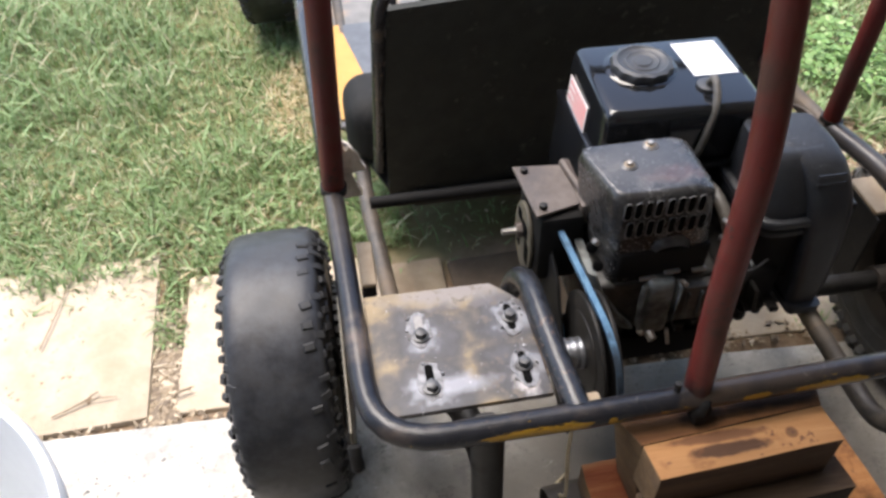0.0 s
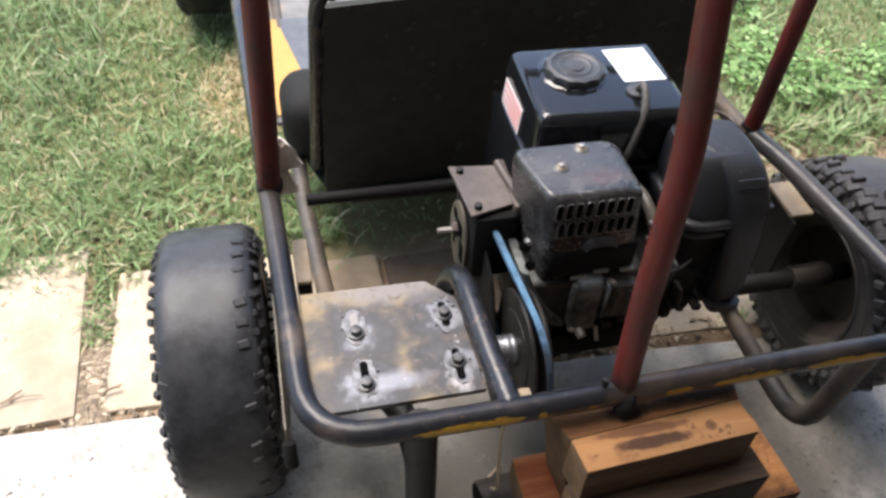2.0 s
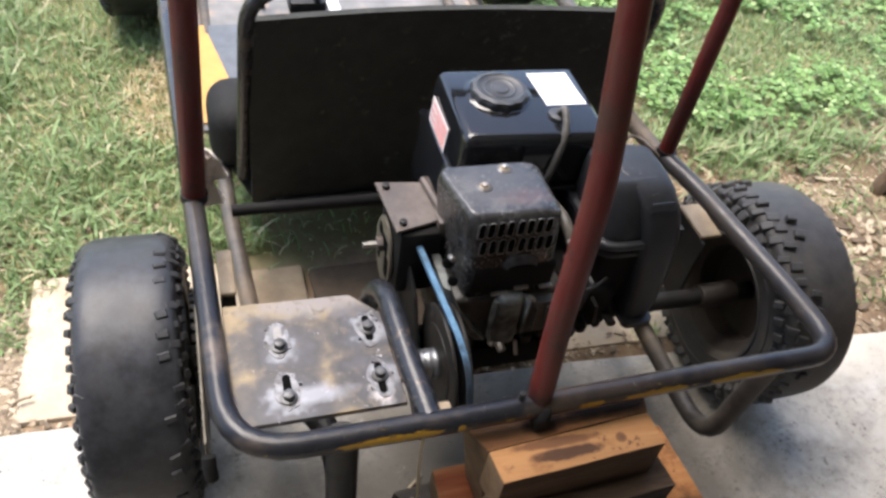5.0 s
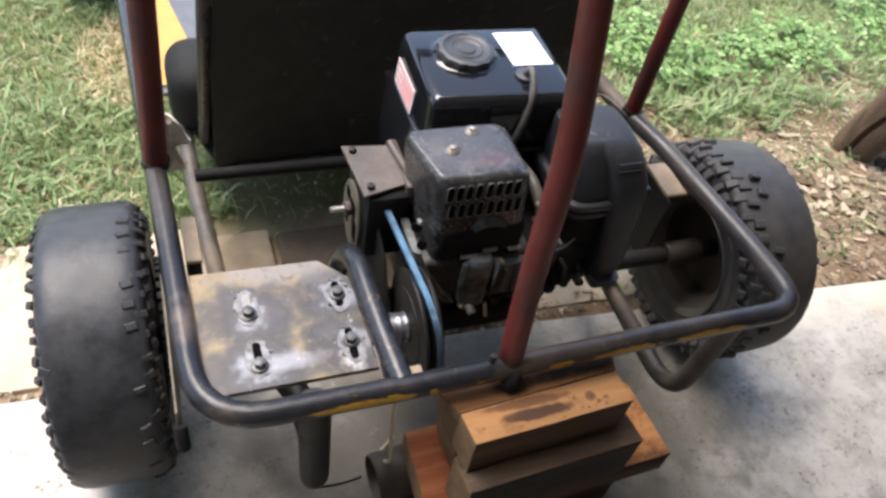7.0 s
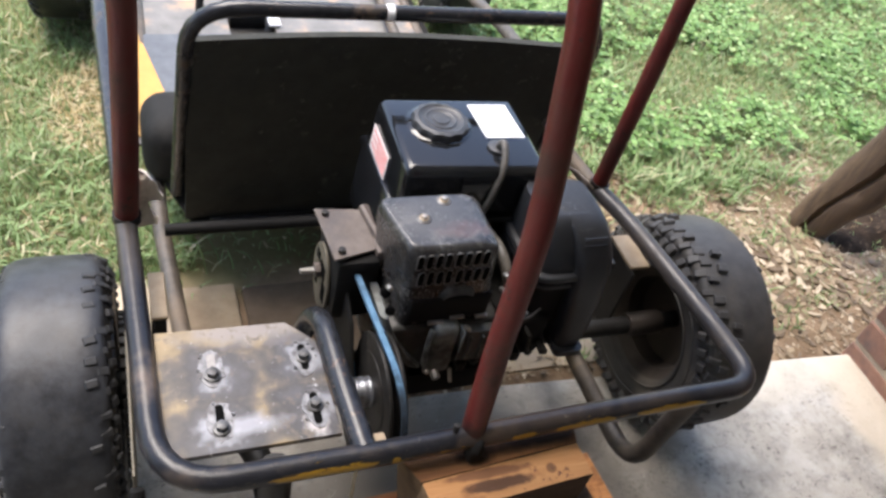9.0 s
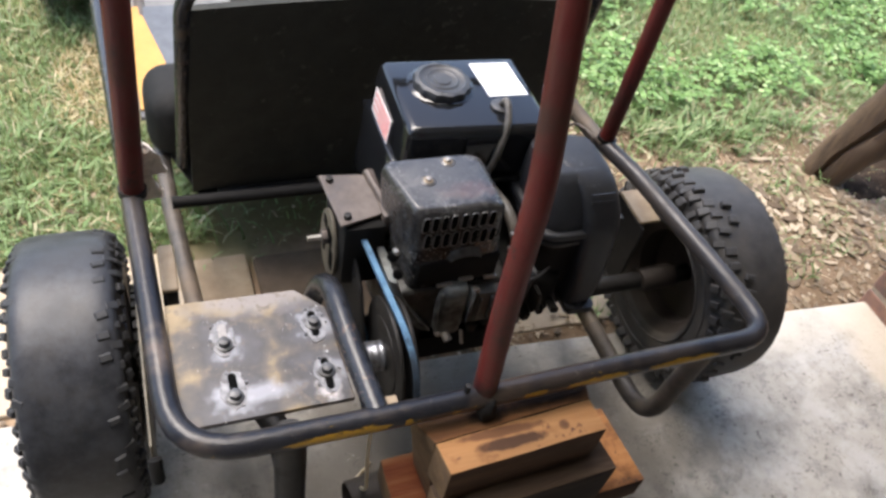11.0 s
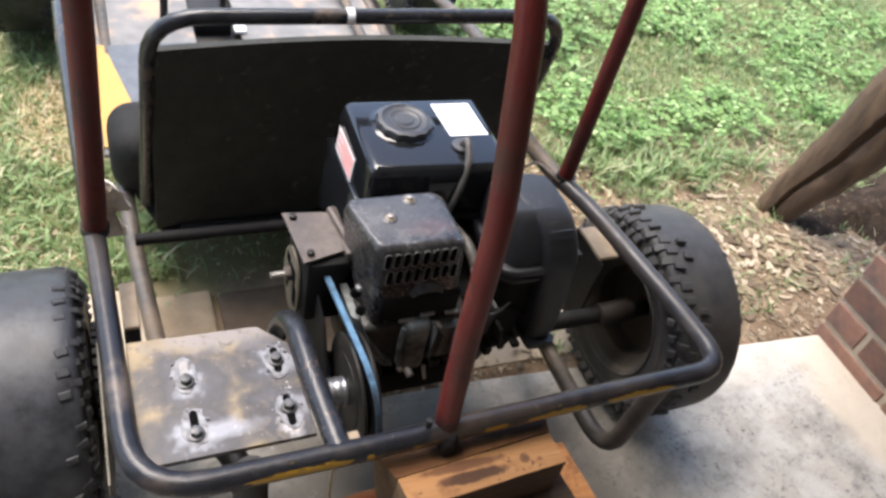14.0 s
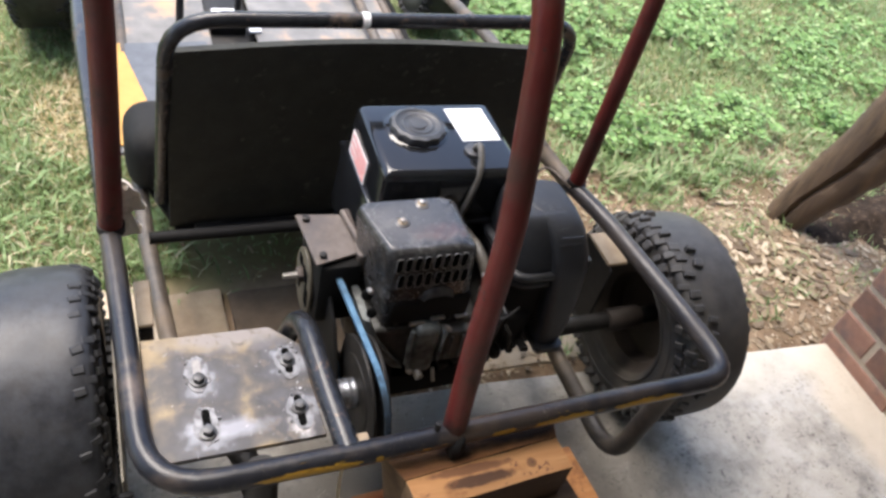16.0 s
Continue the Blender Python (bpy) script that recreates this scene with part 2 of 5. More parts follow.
def add_patch(m, centre, radii, colour, grain=60, wobble=0.9, lo=1.25, hi=1.6, cover=0.85):
    """One coloured patch of its own shape, such as oil on a board."""
    n, l = m.node_tree.nodes, m.node_tree.links
    p = n["Principled BSDF"]
    co = n.new("ShaderNodeTexCoord")
    mp = n.new("ShaderNodeMapping")
    mp.vector_type = "TEXTURE"
    mp.inputs["Location"].default_value, mp.inputs["Scale"].default_value = centre, radii
    l.new(co.outputs["Object"], mp.inputs[0])
    ln = n.new("ShaderNodeVectorMath")
    ln.operation = "LENGTH"
    l.new(mp.outputs[0], ln.inputs[0])
    t = n.new("ShaderNodeTexNoise")
    t.inputs["Scale"].default_value, t.inputs["Detail"].default_value = grain, 6
    l.new(co.outputs["Object"], t.inputs["Vector"])
    s = n.new("ShaderNodeMath")
    s.operation = "MULTIPLY_ADD"
    s.inputs[1].default_value = wobble
    l.new(t.outputs[0], s.inputs[0])
    l.new(ln.outputs["Value"], s.inputs[2])
    r = n.new("ShaderNodeMapRange")
    r.inputs[1].default_value, r.inputs[2].default_value = lo, hi
    r.inputs[3].default_value, r.inputs[4].default_value = cover, 0.0
    l.new(s.outputs[0], r.inputs[0])
    old = p.inputs["Base Color"].links[0].from_socket
    mx = n.new("ShaderNodeMix")
    mx.data_type = "RGBA"
    mx.inputs[7].default_value = (*colour, 1)
    l.new(r.outputs[0], mx.inputs[0])
    l.new(old, mx.inputs[6])
    l.new(mx.outputs[2], p.inputs["Base Color"])


# Two black patches on the timber's upper side.
WOOD_BLACKENED = wood_mat("pine with black patches", (0.22, 0.098, 0.037), (0.33, 0.165, 0.07), (0.12, 0.055, 0.03), 0)
add_patch(WOOD_BLACKENED, (0.07, 0.012, 0.17), (0.09, 0.022, 0.09), (0.014, 0.009, 0.007), 40, 1.0, 1.1, 1.7, 0.92)
add_patch(WOOD_BLACKENED, (-0.03, 0.0, 0.17), (0.03, 0.016, 0.05), (0.02, 0.012, 0.009), 60, 1.0, 1.1, 1.7, 0.85)
WOOD_SMUDGED = wood_mat("sawn pine with oil smudges", (0.25, 0.118, 0.046), (0.37, 0.195, 0.085), (0.17, 0.08, 0.04), 0)
add_patch(WOOD_SMUDGED, (-0.02, -0.005, 0.077), (0.05, 0.0085, 0.04), (0.03, 0.016, 0.014))
add_patch(WOOD_SMUDGED, (-0.03, 0.012, 0.077), (0.06, 0.007, 0.04), (0.075, 0.03, 0.02), cover=0.7)
add_patch(WOOD_SMUDGED, (0.06, 0.003, 0.077), (0.007, 0.007, 0.02), (0.07, 0.035, 0.02), cover=0.7)
LOG = mat("weathered split timber", (0.03, 0.018, 0.009), (0.135, 0.085, 0.043), 3.4, 0.9, 0.0, 0.5, 20, (0.07, 0.045, 0.03), 1.5, 0.55, 0.12, stretch=(9, 9, 1.2))


def add_stains(m, bolts):
    """Scorched rings and bare ground metal round welded bolts."""
    n, l = m.node_tree.nodes, m.node_tree.links
    p = n["Principled BSDF"]
    co = n.new("ShaderNodeTexCoord")
    wob = n.new("ShaderNodeTexNoise")
    wob.inputs["Scale"].default_value, wob.inputs["Detail"].default_value = 28, 5
    l.new(co.outputs["Object"], wob.inputs["Vector"])
    near = None
    for bx, by in bolts:
        d = n.new("ShaderNodeVectorMath")
        d.operation = "DISTANCE"
        d.inputs[1].default_value = (bx, by, 0)
        flat = n.new("ShaderNodeVectorMath")
        flat.operation = "MULTIPLY"
        flat.inputs[1].default_value = (0.8, 1.0, 0)
        sx = n.new("ShaderNodeVectorMath")
        sx.operation = "DISTANCE"
        l.new(co.outputs["Object"], flat.inputs[0])
        sx.inputs[1].default_value = (bx * 0.8, by, 0)
        l.new(flat.outputs[0], sx.inputs[0])
        if near is None:
            near = sx.outputs["Value"]
        else:
            mn = n.new("ShaderNodeMath")
            mn.operation = "MINIMUM"
            l.new(near, mn.inputs[0])
            l.new(sx.outputs["Value"], mn.inputs[1])
            near = mn.outputs[0]
    add = n.new("ShaderNodeMath")
    add.operation = "MULTIPLY_ADD"
    add.inputs[1].default_value, add.inputs[2].default_value = 0.075, -0.037
    l.new(wob.outputs[0], add.inputs[0])
    tot = n.new("ShaderNodeMath")
    tot.operation = "ADD"
    l.new(add.outputs[0], tot.inputs[0])
    l.new(near, tot.inputs[1])
    r = n.new("ShaderNodeValToRGB")
    e = r.color_ramp.elements
    mr = n.new("ShaderNodeMapRange")
    mr.inputs[2].default_value = 0.092
    l.new(tot.outputs[0], mr.inputs[0])
    l.new(mr.outputs[0], r.inputs[0])
    e[0].position, e[0].color = 0.0, (0.3, 0.3, 0.32, 1)
    e[1].position, e[1].color = 1.0, (0.36, 0.27, 0.145, 1)
    for at, colour in ((0.14, (0.26, 0.27, 0.3)), (0.24, (0.085, 0.083, 0.09)), (0.4, (0.06, 0.055, 0.056)), (0.52, (0.11, 0.093, 0.075)), (0.64, (0.27, 0.2, 0.11))):
        x = e.new(at)
        x.color = (*colour, 1)
    old = p.inputs["Base Color"].links[0].from_socket
    mx = n.new("ShaderNodeMix")
    mx.data_type = "RGBA"
    mx.blend_type = "MULTIPLY"
    mx.inputs[0].default_value = 1.0
    l.new(r.outputs[0], mx.inputs[6])
    l.new(old, mx.inputs[7])
    l.new(mx.outputs[2], p.inputs["Base Color"])


def add_specks(m, scale, at, colour, soft=0.02, patch=0.0):
    """Fine specks of dirt or bare metal, thicker in some patches."""
    n, l = m.node_tree.nodes, m.node_tree.links
    p = n["Principled BSDF"]
    co = n.new("ShaderNodeTexCoord")
    t = n.new("ShaderNodeTexNoise")
    t.inputs["Scale"].default_value, t.inputs["Detail"].default_value, t.inputs["Roughness"].default_value = scale, 4, 0.7
    l.new(co.outputs["Object"], t.inputs["Vector"])
    val = t.outputs[0]
    if patch:
        q = n.new("ShaderNodeTexNoise")
        q.inputs["Scale"].default_value, q.inputs["Detail"].default_value = scale * 0.12, 3
        l.new(co.outputs["Object"], q.inputs["Vector"])
        s = n.new("ShaderNodeMath")
        s.operation = "MULTIPLY_ADD"
        s.inputs[1].default_value = patch
        l.new(q.outputs[0], s.inputs[0])
        l.new(val, s.inputs[2])
        val = s.outputs[0]
        at += patch * 0.5
    r = n.new("ShaderNodeMapRange")
    r.inputs[1].default_value, r.inputs[2].default_value = at - soft, at + soft
    l.new(val, r.inputs[0])
    old = p.inputs["Base Color"].links[0].from_socket
    mx = n.new("ShaderNodeMix")
    mx.data_type = "RGBA"
    mx.inputs[7].default_value = (*colour, 1)
    l.new(r.outputs[0], mx.inputs[0])
    l.new(old, mx.inputs[6])
    l.new(mx.outputs[2], p.inputs["Base Color"])


add_specks(SLAB, 80, 0.64, (0.08, 0.076, 0.068), 0.05, 0.4)
add_specks(SLAB, 240, 0.66, (0.06, 0.056, 0.05), 0.03, 0.5)
add_specks(SLAB, 26, 0.64, (0.17, 0.165, 0.155), 0.1, 0.4)
add_specks(SLAB, 11, 0.6, (0.46, 0.445, 0.415), 0.12, 0.3)
# Kart's shade painted into the slab with its grime: two dark patches.
add_patch(SLAB, (-0.06, -0.1, 0), (0.5, 0.33, 0.3), (0.062, 0.06, 0.055), 7, 1.1, 1.15, 1.9, 0.9)
add_patch(SLAB, (0.02, 0.13, 0), (0.42, 0.24, 0.3), (0.105, 0.09, 0.072), 9, 1.3, 1.1, 2.0, 0.75)
add_specks(SLAB, 190, 0.7, (0.42, 0.41, 0.39), 0.03, 0.4)
add_specks(SLAB, 110, 0.7, (0.05, 0.047, 0.042), 0.04, 0.45)
add_patch(SLAB, (1.16, 0.1, 0), (0.26, 0.5, 0.3), (0.52, 0.45, 0.35), 9, 0.5, 1.0, 1.2, 0.7)
add_patch(SLAB, (0.8, 0.3, 0), (0.3, 0.13, 0.3), (0.55, 0.5, 0.42), 12, 1.1, 1.0, 1.8, 0.7)
add_specks(PAVER, 45, 0.66, (0.2, 0.14, 0.09), 0.02, 0.3)
add_specks(RUBBER, 34, 0.57, (0.034, 0.0365, 0.042), 0.14, 0.35)
add_specks(GUARD, 160, 0.68, (0.075, 0.072, 0.07), 0.04, 0.4)
add_specks(GUARD, 240, 0.62, (0.2, 0.195, 0.19), 0.03, 0.5)
add_specks(AIR, 260, 0.68, (0.1, 0.1, 0.1), 0.02, 0.3)
add_specks(VINYL, 42, 0.67, (0.08, 0.078, 0.07), 0.04, 0.4)
add_specks(DARK, 120, 0.66, (0.05, 0.042, 0.034), 0.03, 0.4)
add_specks(BLACK_TUBE, 130, 0.66, (0.09, 0.06, 0.045), 0.03, 0.5)
add_patch(RED_TUBE, (-0.036, -0.7, 0.4), (0.06, 0.06, 0.045), (0.012, 0.008, 0.008), 70, 1.2, 1.0, 1.7, 0.92)
add_specks(RED_TUBE, 120, 0.66, (0.05, 0.025, 0.02), 0.04, 0.5)
add_specks(RUBBER, 150, 0.64, (0.026, 0.0255, 0.026), 0.06, 0.3)
add_specks(BRACKET, 150, 0.62, (0.07, 0.055, 0.05), 0.05, 0.3)
add_specks(WOOD_PALE, 16, 0.6, (0.12, 0.05, 0.02), 0.1, 0.4)
add_specks(WOOD_SMUDGED, 16, 0.64, (0.15, 0.065, 0.028), 0.1, 0.4)
add_specks(WOOD_PALE, 70, 0.66, (0.09, 0.05, 0.03), 0.03, 0.5)
add_specks(WOOD_SMUDGED, 70, 0.66, (0.1, 0.05, 0.03), 0.03, 0.5)
add_patch(GUARD, (-0.006, -0.468, 0.536), (0.055, 0.022, 0.014), (0.1, 0.04, 0.036), 110, 1.3, 1.1, 1.6, 0.7)
add_patch(GUARD, (-0.04, -0.44, 0.536), (0.075, 0.06, 0.014), (0.085, 0.084, 0.084), 60, 1.0, 1.0, 1.8, 0.65)
add_patch(GUARD, (-0.02, -0.505, 0.52), (0.075, 0.012, 0.03), (0.13, 0.128, 0.125), 90, 1.4, 1.1, 1.8, 0.3)
add_patch(GUARD, (-0.108, -0.45, 0.46), (0.022, 0.06, 0.08), (0.062, 0.052, 0.044), 50, 1.5, 1.1, 1.9, 0.6)
LIP = mat("bare grey slot edge", (0.13, 0.127, 0.123), (0.24, 0.235, 0.23), 90, 0.35, 0.3, 0.08, 300)
MATT_BLACK = mat("matt black metal", (0.008, 0.0078, 0.0075), (0.013, 0.0125, 0.012), 40, 0.7, 0.0, 0.06, 200, spec=0.15)
PULLEY = mat("worn grey pulley steel", (0.009, 0.009, 0.0095), (0.022, 0.022, 0.022), 40, 0.55, 0.1, 0.06, 300, (0.03, 0.028, 0.026), 14, 0.56, 0.1, 0.6)


# ---- building helpers ----
ORIGIN = {}


def thing(name, at, label, category, group="", kind=""):
    ob = tagged(new(name), label, category, group, kind)
    ob.location = at
    ob.empty_display_size = 0.05
    ORIGIN[ob] = Vector(at)
    return ob


def link_mesh(name, bm, material, smooth=True, angle=40):
    me = bpy.data.meshes.new(name)
    bm.normal_update()
    for f in bm.faces:
        f.smooth = smooth
    for ed in bm.edges:
        if len(ed.link_faces) == 2 and ed.calc_face_angle(0) > radians(angle):
            ed.smooth = False
    bm.to_mesh(me)
    bm.free()
    me.materials.append(material)
    return new(name, me)


def part(name, bm, material, parent, label="", smooth=True, angle=40):
    """A mesh in world places, made a part of a thing or of a part."""
    o = ORIGIN[parent]
    bm.transform(Matrix.Translation(-o))
    ob = link_mesh(name, bm, material, smooth, angle)
    ob.parent = parent
    ORIGIN[ob] = o
    if label:
        ob["label"] = label
    return ob


def solid(name, bm, material, at, label, category, group="", kind="", smooth=True, angle=40):
    """A thing that is one mesh."""
    bm.transform(Matrix.Translation(-Vector(at)))
    ob = tagged(link_mesh(name, bm, material, smooth, angle), label, category, group, kind)
    ob.location = at
    ORIGIN[ob] = Vector(at)
    return ob


def rounded(path, radius, steps=6):
    """A polyline with its corners rounded."""
    pts = [Vector(p) for p in path]
    out = [pts[0]]
    for a, b, c in zip(pts, pts[1:], pts[2:]):
        u, v = (a - b), (c - b)
        r = min(radius, u.length * 0.48, v.length * 0.48)
        p0, p2 = b + u.normalized() * r, b + v.normalized() * r
        for i in range(steps + 1):
            t = i / steps
            out.append(p0.lerp(b, t).lerp(b.lerp(p2, t), t))
    out.append(pts[-1])
    return out


def tube(path, r, bend=0.0, sides=14, bm=None, caps=True, flat=1.0):
    """A round tube along a path."""
    bm = bm or bmesh.new()
    pts = rounded(path, bend) if bend else [Vector(p) for p in path]
    side = None
    rings = []
    for i, p in enumerate(pts):
        d = (pts[min(i + 1, len(pts) - 1)] - pts[max(i - 1, 0)]).normalized()
        if side is None:
            side = d.cross(Vector((0, 0, 1)))
            side = side if side.length > 0.1 else d.cross(Vector((1, 0, 0)))
        side = (side - d * side.dot(d)).normalized()
        up = side.cross(d)
        rr = r(i / (len(pts) - 1)) if callable(r) else r
        rings.append([bm.verts.new(p + side * math.cos(a) * rr + up * math.sin(a) * rr * flat) for a in (k * math.tau / sides for k in range(sides))])
    for q, w in zip(rings, rings[1:]):
        for k in range(sides):
            bm.faces.new((q[k], q[(k + 1) % sides], w[(k + 1) % sides], w[k]))
    if caps:
        bm.faces.new(rings[0][::-1])
        bm.faces.new(rings[-1])
    bmesh.ops.recalc_face_normals(bm, faces=bm.faces)
    return bm


def box(x0, x1, y0, y1, z0, z1, bevel=0.0, segs=2, bm=None, turn=None):
    own = bmesh.new()
    bmesh.ops.create_cube(own, size=1)
    bmesh.ops.scale(own, vec=(x1 - x0, y1 - y0, z1 - z0), verts=own.verts)
    if bevel:
        bmesh.ops.bevel(own, geom=own.edges[:], offset=bevel, segments=segs, profile=0.5, affect="EDGES")
    m = Matrix.Translation(((x0 + x1) / 2, (y0 + y1) / 2, (z0 + z1) / 2)) @ (turn or Matrix())
    own.transform(m)
    if bm is None:
        return own
    return join(bm, own)


def join(bm, other):
    me = bpy.data.meshes.new("tmp")
    other.to_mesh(me)
    other.free()
    bm.from_mesh(me)
    bpy.data.meshes.remove(me)
    return bm


def disc(centre, axis, r, depth, sides=28, bevel=0.0, bm=None, r2=None):
    own = bmesh.new()
    bmesh.ops.create_cone(own, cap_ends=True, segments=sides, radius1=r, radius2=r if r2 is None else r2, depth=depth)
    if bevel:
        bmesh.ops.bevel(own, geom=[e for e in own.edges if e.calc_face_angle(0) > 0.8], offset=bevel, segments=2, profile=0.5, affect="EDGES")
    own.transform(Matrix.Translation(centre) @ Vector(axis).to_track_quat("Z", "Y").to_matrix().to_4x4())
    return own if bm is None else join(bm, own)


def lathe(profile, centre, sides=64):
    """A profile of (x, radius) turned round the x axis."""
    bm = bmesh.new()
    c = Vector(centre)
    rings = [[bm.verts.new(c + Vector((x, r * math.cos(a), r * math.sin(a)))) for a in (k * math.tau / sides for k in range(sides))] for x, r in profile]
    for q, w in zip(rings, rings[1:]):
        for k in range(sides):
            bm.faces.new((q[k], q[(k + 1) % sides], w[(k + 1) % sides], w[k]))
    bmesh.ops.recalc_face_normals(bm, faces=bm.faces)
    return bm


def slab_of(corners, z0, z1, bevel=0.0, segs=2):
    """A prism on a plan of corners."""
    bm = bmesh.new()
    low = [bm.verts.new((x, y, z0)) for x, y in corners]
    high = [bm.verts.new((x, y, z1)) for x, y in corners]
    k = len(corners)
    bm.faces.new(low[::-1])
    bm.faces.new(high)
    for i in range(k):
        bm.faces.new((low[i], low[(i + 1) % k], high[(i + 1) % k], high[i]))
    bmesh.ops.recalc_face_normals(bm, faces=bm.faces)
    if bevel:
        bmesh.ops.bevel(bm, geom=bm.edges[:], offset=bevel, segments=segs, profile=0.5, affect="EDGES")
    return bm


def hexa(p, bevel=0.0, segs=3):
    """A block from 8 corners: four low, four high, in turn."""
    bm = bmesh.new()
    v = [bm.verts.new(q) for q in p]
    for f in ((3, 2, 1, 0), (4, 5, 6, 7), (0, 1, 5, 4), (1, 2, 6, 5), (2, 3, 7, 6), (3, 0, 4, 7)):
        bm.faces.new([v[i] for i in f])
    bmesh.ops.recalc_face_normals(bm, faces=bm.faces)
    if bevel:
        bmesh.ops.bevel(bm, geom=bm.edges[:], offset=bevel, segments=segs, profile=0.5, affect="EDGES")
    return bm


def loft(layers, radius, steps=5, cap=True):
    """A skin over rings of four or more corners, (x, y, z), each ring with its corners rounded."""
    bm = bmesh.new()
    rings = []
    for corners in layers:
        pts = [Vector(c) for c in corners]
        k = len(pts)
        ring = []
        for i in range(k):
            b, u, v = pts[i], pts[i - 1] - pts[i], pts[(i + 1) % k] - pts[i]
            p0, p2 = b + u.normalized() * min(radius, u.length * 0.45), b + v.normalized() * min(radius, v.length * 0.45)
            for q in range(steps + 1):
                t = q / steps
                ring.append(bm.verts.new(p0.lerp(b, t).lerp(b.lerp(p2, t), t)))
        rings.append(ring)
    n = len(rings[0])
    for a, b in zip(rings, rings[1:]):
        for i in range(n):
            bm.faces.new((a[i], a[(i + 1) % n], b[(i + 1) % n], b[i]))
    if cap:
        bm.faces.new(rings[0][::-1])
        bm.faces.new(rings[-1])
    bmesh.ops.recalc_face_normals(bm, faces=bm.faces)
    return bm


def crowned(corners, z0, z1, z2, inset, radius, power=1.0, turns=8, lower=None):
    """A box on a plan of four corners (front left, front right, back right, back left) whose upper edges curve in by
    inset (left, right, front, back) from height z1 to its top at z2."""
    le, ri, fr, ba = inset
    move = ((le, fr), (-ri, fr), (-ri, -ba), (le, -ba))
    layers = [[(x, y, z0) for x, y in (lower or corners)]]
    for i in range(turns + 1):
        a = math.pi / 2 * i / turns
        g = (1 - math.cos(a)) ** power
        layers.append([(x + mx * g, y + my * g, z1 + (z2 - z1) * math.sin(a)) for (x, y), (mx, my) in zip(corners, move)])
    return loft(layers, radius)


def rough_up(bm, amount, scale, seed=0.0):
    for v in bm.verts:
        v.co += noise.noise_vector(v.co * scale + Vector((seed, seed, seed))) * amount
    return bm



# ---- ground and setting ----
def ground_height(x, y):
    return -0.03 + 0.012 * noise.noise(Vector((x * 2.1, y * 2.1, 0))) + 0.006 * noise.noise(Vector((x * 9, y * 9, 3)))


def earth():
    bm = bmesh.new()
    xs = [-400, -60, -12] + [-5 + 0.08 * i for i in range(138)] + [14, 60, 400]
    ys = [-400, -60, -8, 0.2] + [0.3 + 0.07 * i for i in range(80)] + [9, 30, 400]
    grid = [[bm.verts.new((x, y, ground_height(x, y) if abs(x) < 8 and 0.2 < y < 7 else -0.06)) for x in xs] for y in ys]
    for a, b in zip(grid, grid[1:]):
        for i in range(len(xs) - 1):
            bm.faces.new((a[i], a[i + 1], b[i + 1], b[i]))
    return solid("ground", bm, SOIL, (0, 0, 0), "dry brown soil under patchy lawn", "ground", kind="structure")


earth()
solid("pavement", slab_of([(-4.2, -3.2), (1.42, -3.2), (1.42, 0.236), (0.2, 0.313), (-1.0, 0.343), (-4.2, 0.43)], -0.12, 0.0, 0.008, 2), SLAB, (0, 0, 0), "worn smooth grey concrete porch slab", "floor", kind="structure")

paving = thing("paver_row", (-0.6, 0.55, -0.03), "row of sandy square concrete pavers set in soil along the slab", "pavers", kind="structure")
PAVERS = [(-1.74, -1.33, 0.36, 0.77, 1.0), (-1.285, -0.868, 0.362, 0.772, 1.5), (-0.812, -0.405, 0.366, 0.70, -1.0),
          (-0.395, -0.285, 0.35, 0.66, 1.0), (-0.272, 0.13, 0.345, 0.655, 1.0), (0.16, 0.56, 0.35, 0.70, -1.0), (0.6, 0.93, 0.36, 0.66, 2.0)]
for i, (a, b, c, d, turn) in enumerate(PAVERS):
    bm = box(a, b, c, d, -0.055, -0.012 - 0.004 * (i % 3), 0.006, 2, turn=Matrix.Rotation(radians(turn), 4, "Z"))
    part("paver", bm, PAVER_SHADED if i == 4 else PAVER_BROWN if i == 3 else PAVER, paving)


def brick_wall():
    """The end of a brick house wall beside the slab."""
    wall = thing("wall_east", (1.2, -1.0, 0.0), "dark red brick house wall with sandy mortar", "wall", kind="structure")
    x0, y1, course = 1.078, 0.268, 0.0779
    part("mortar_core", box(x0 + 0.0035, 1.4, -3.2, y1 - 0.0035, -0.1, 2.4), MORTAR, wall, "sandy mortar")
    shapes = {}

    def piece(sx, sy, sz, at):
        key = (round(sx, 3), round(sy, 3))
        if key not in shapes:
            bm = box(-sx / 2, sx / 2, -sy / 2, sy / 2, -sz / 2, sz / 2, 0.004, 1)
            rough_up(bm, 0.0015, 40)
            me = bpy.data.meshes.new("brick")
            bm.to_mesh(me)
            bm.free()
            me.materials.append(BRICK)
            shapes[key] = me
        ob = new("brick", shapes[key])
        ob.parent = wall
        ob.location = Vector(at) - Vector((1.2, -1.0, 0))

    for k in range(14):
        z = -0.019 + course * (k + 0.5) - 0.02
        y = y1
        first = True
        while y > -1.6:
            ln = 0.1 if first and k % 2 else 0.215
            piece(0.1, ln, course - 0.0115, (x0 + 0.05, y - ln / 2, z))
            y -= ln + 0.0115
            first = False
        for j in range(1):
            piece(0.2, 0.1, course - 0.0115, (x0 + 0.1 + 0.115, y1 - 0.05, z))


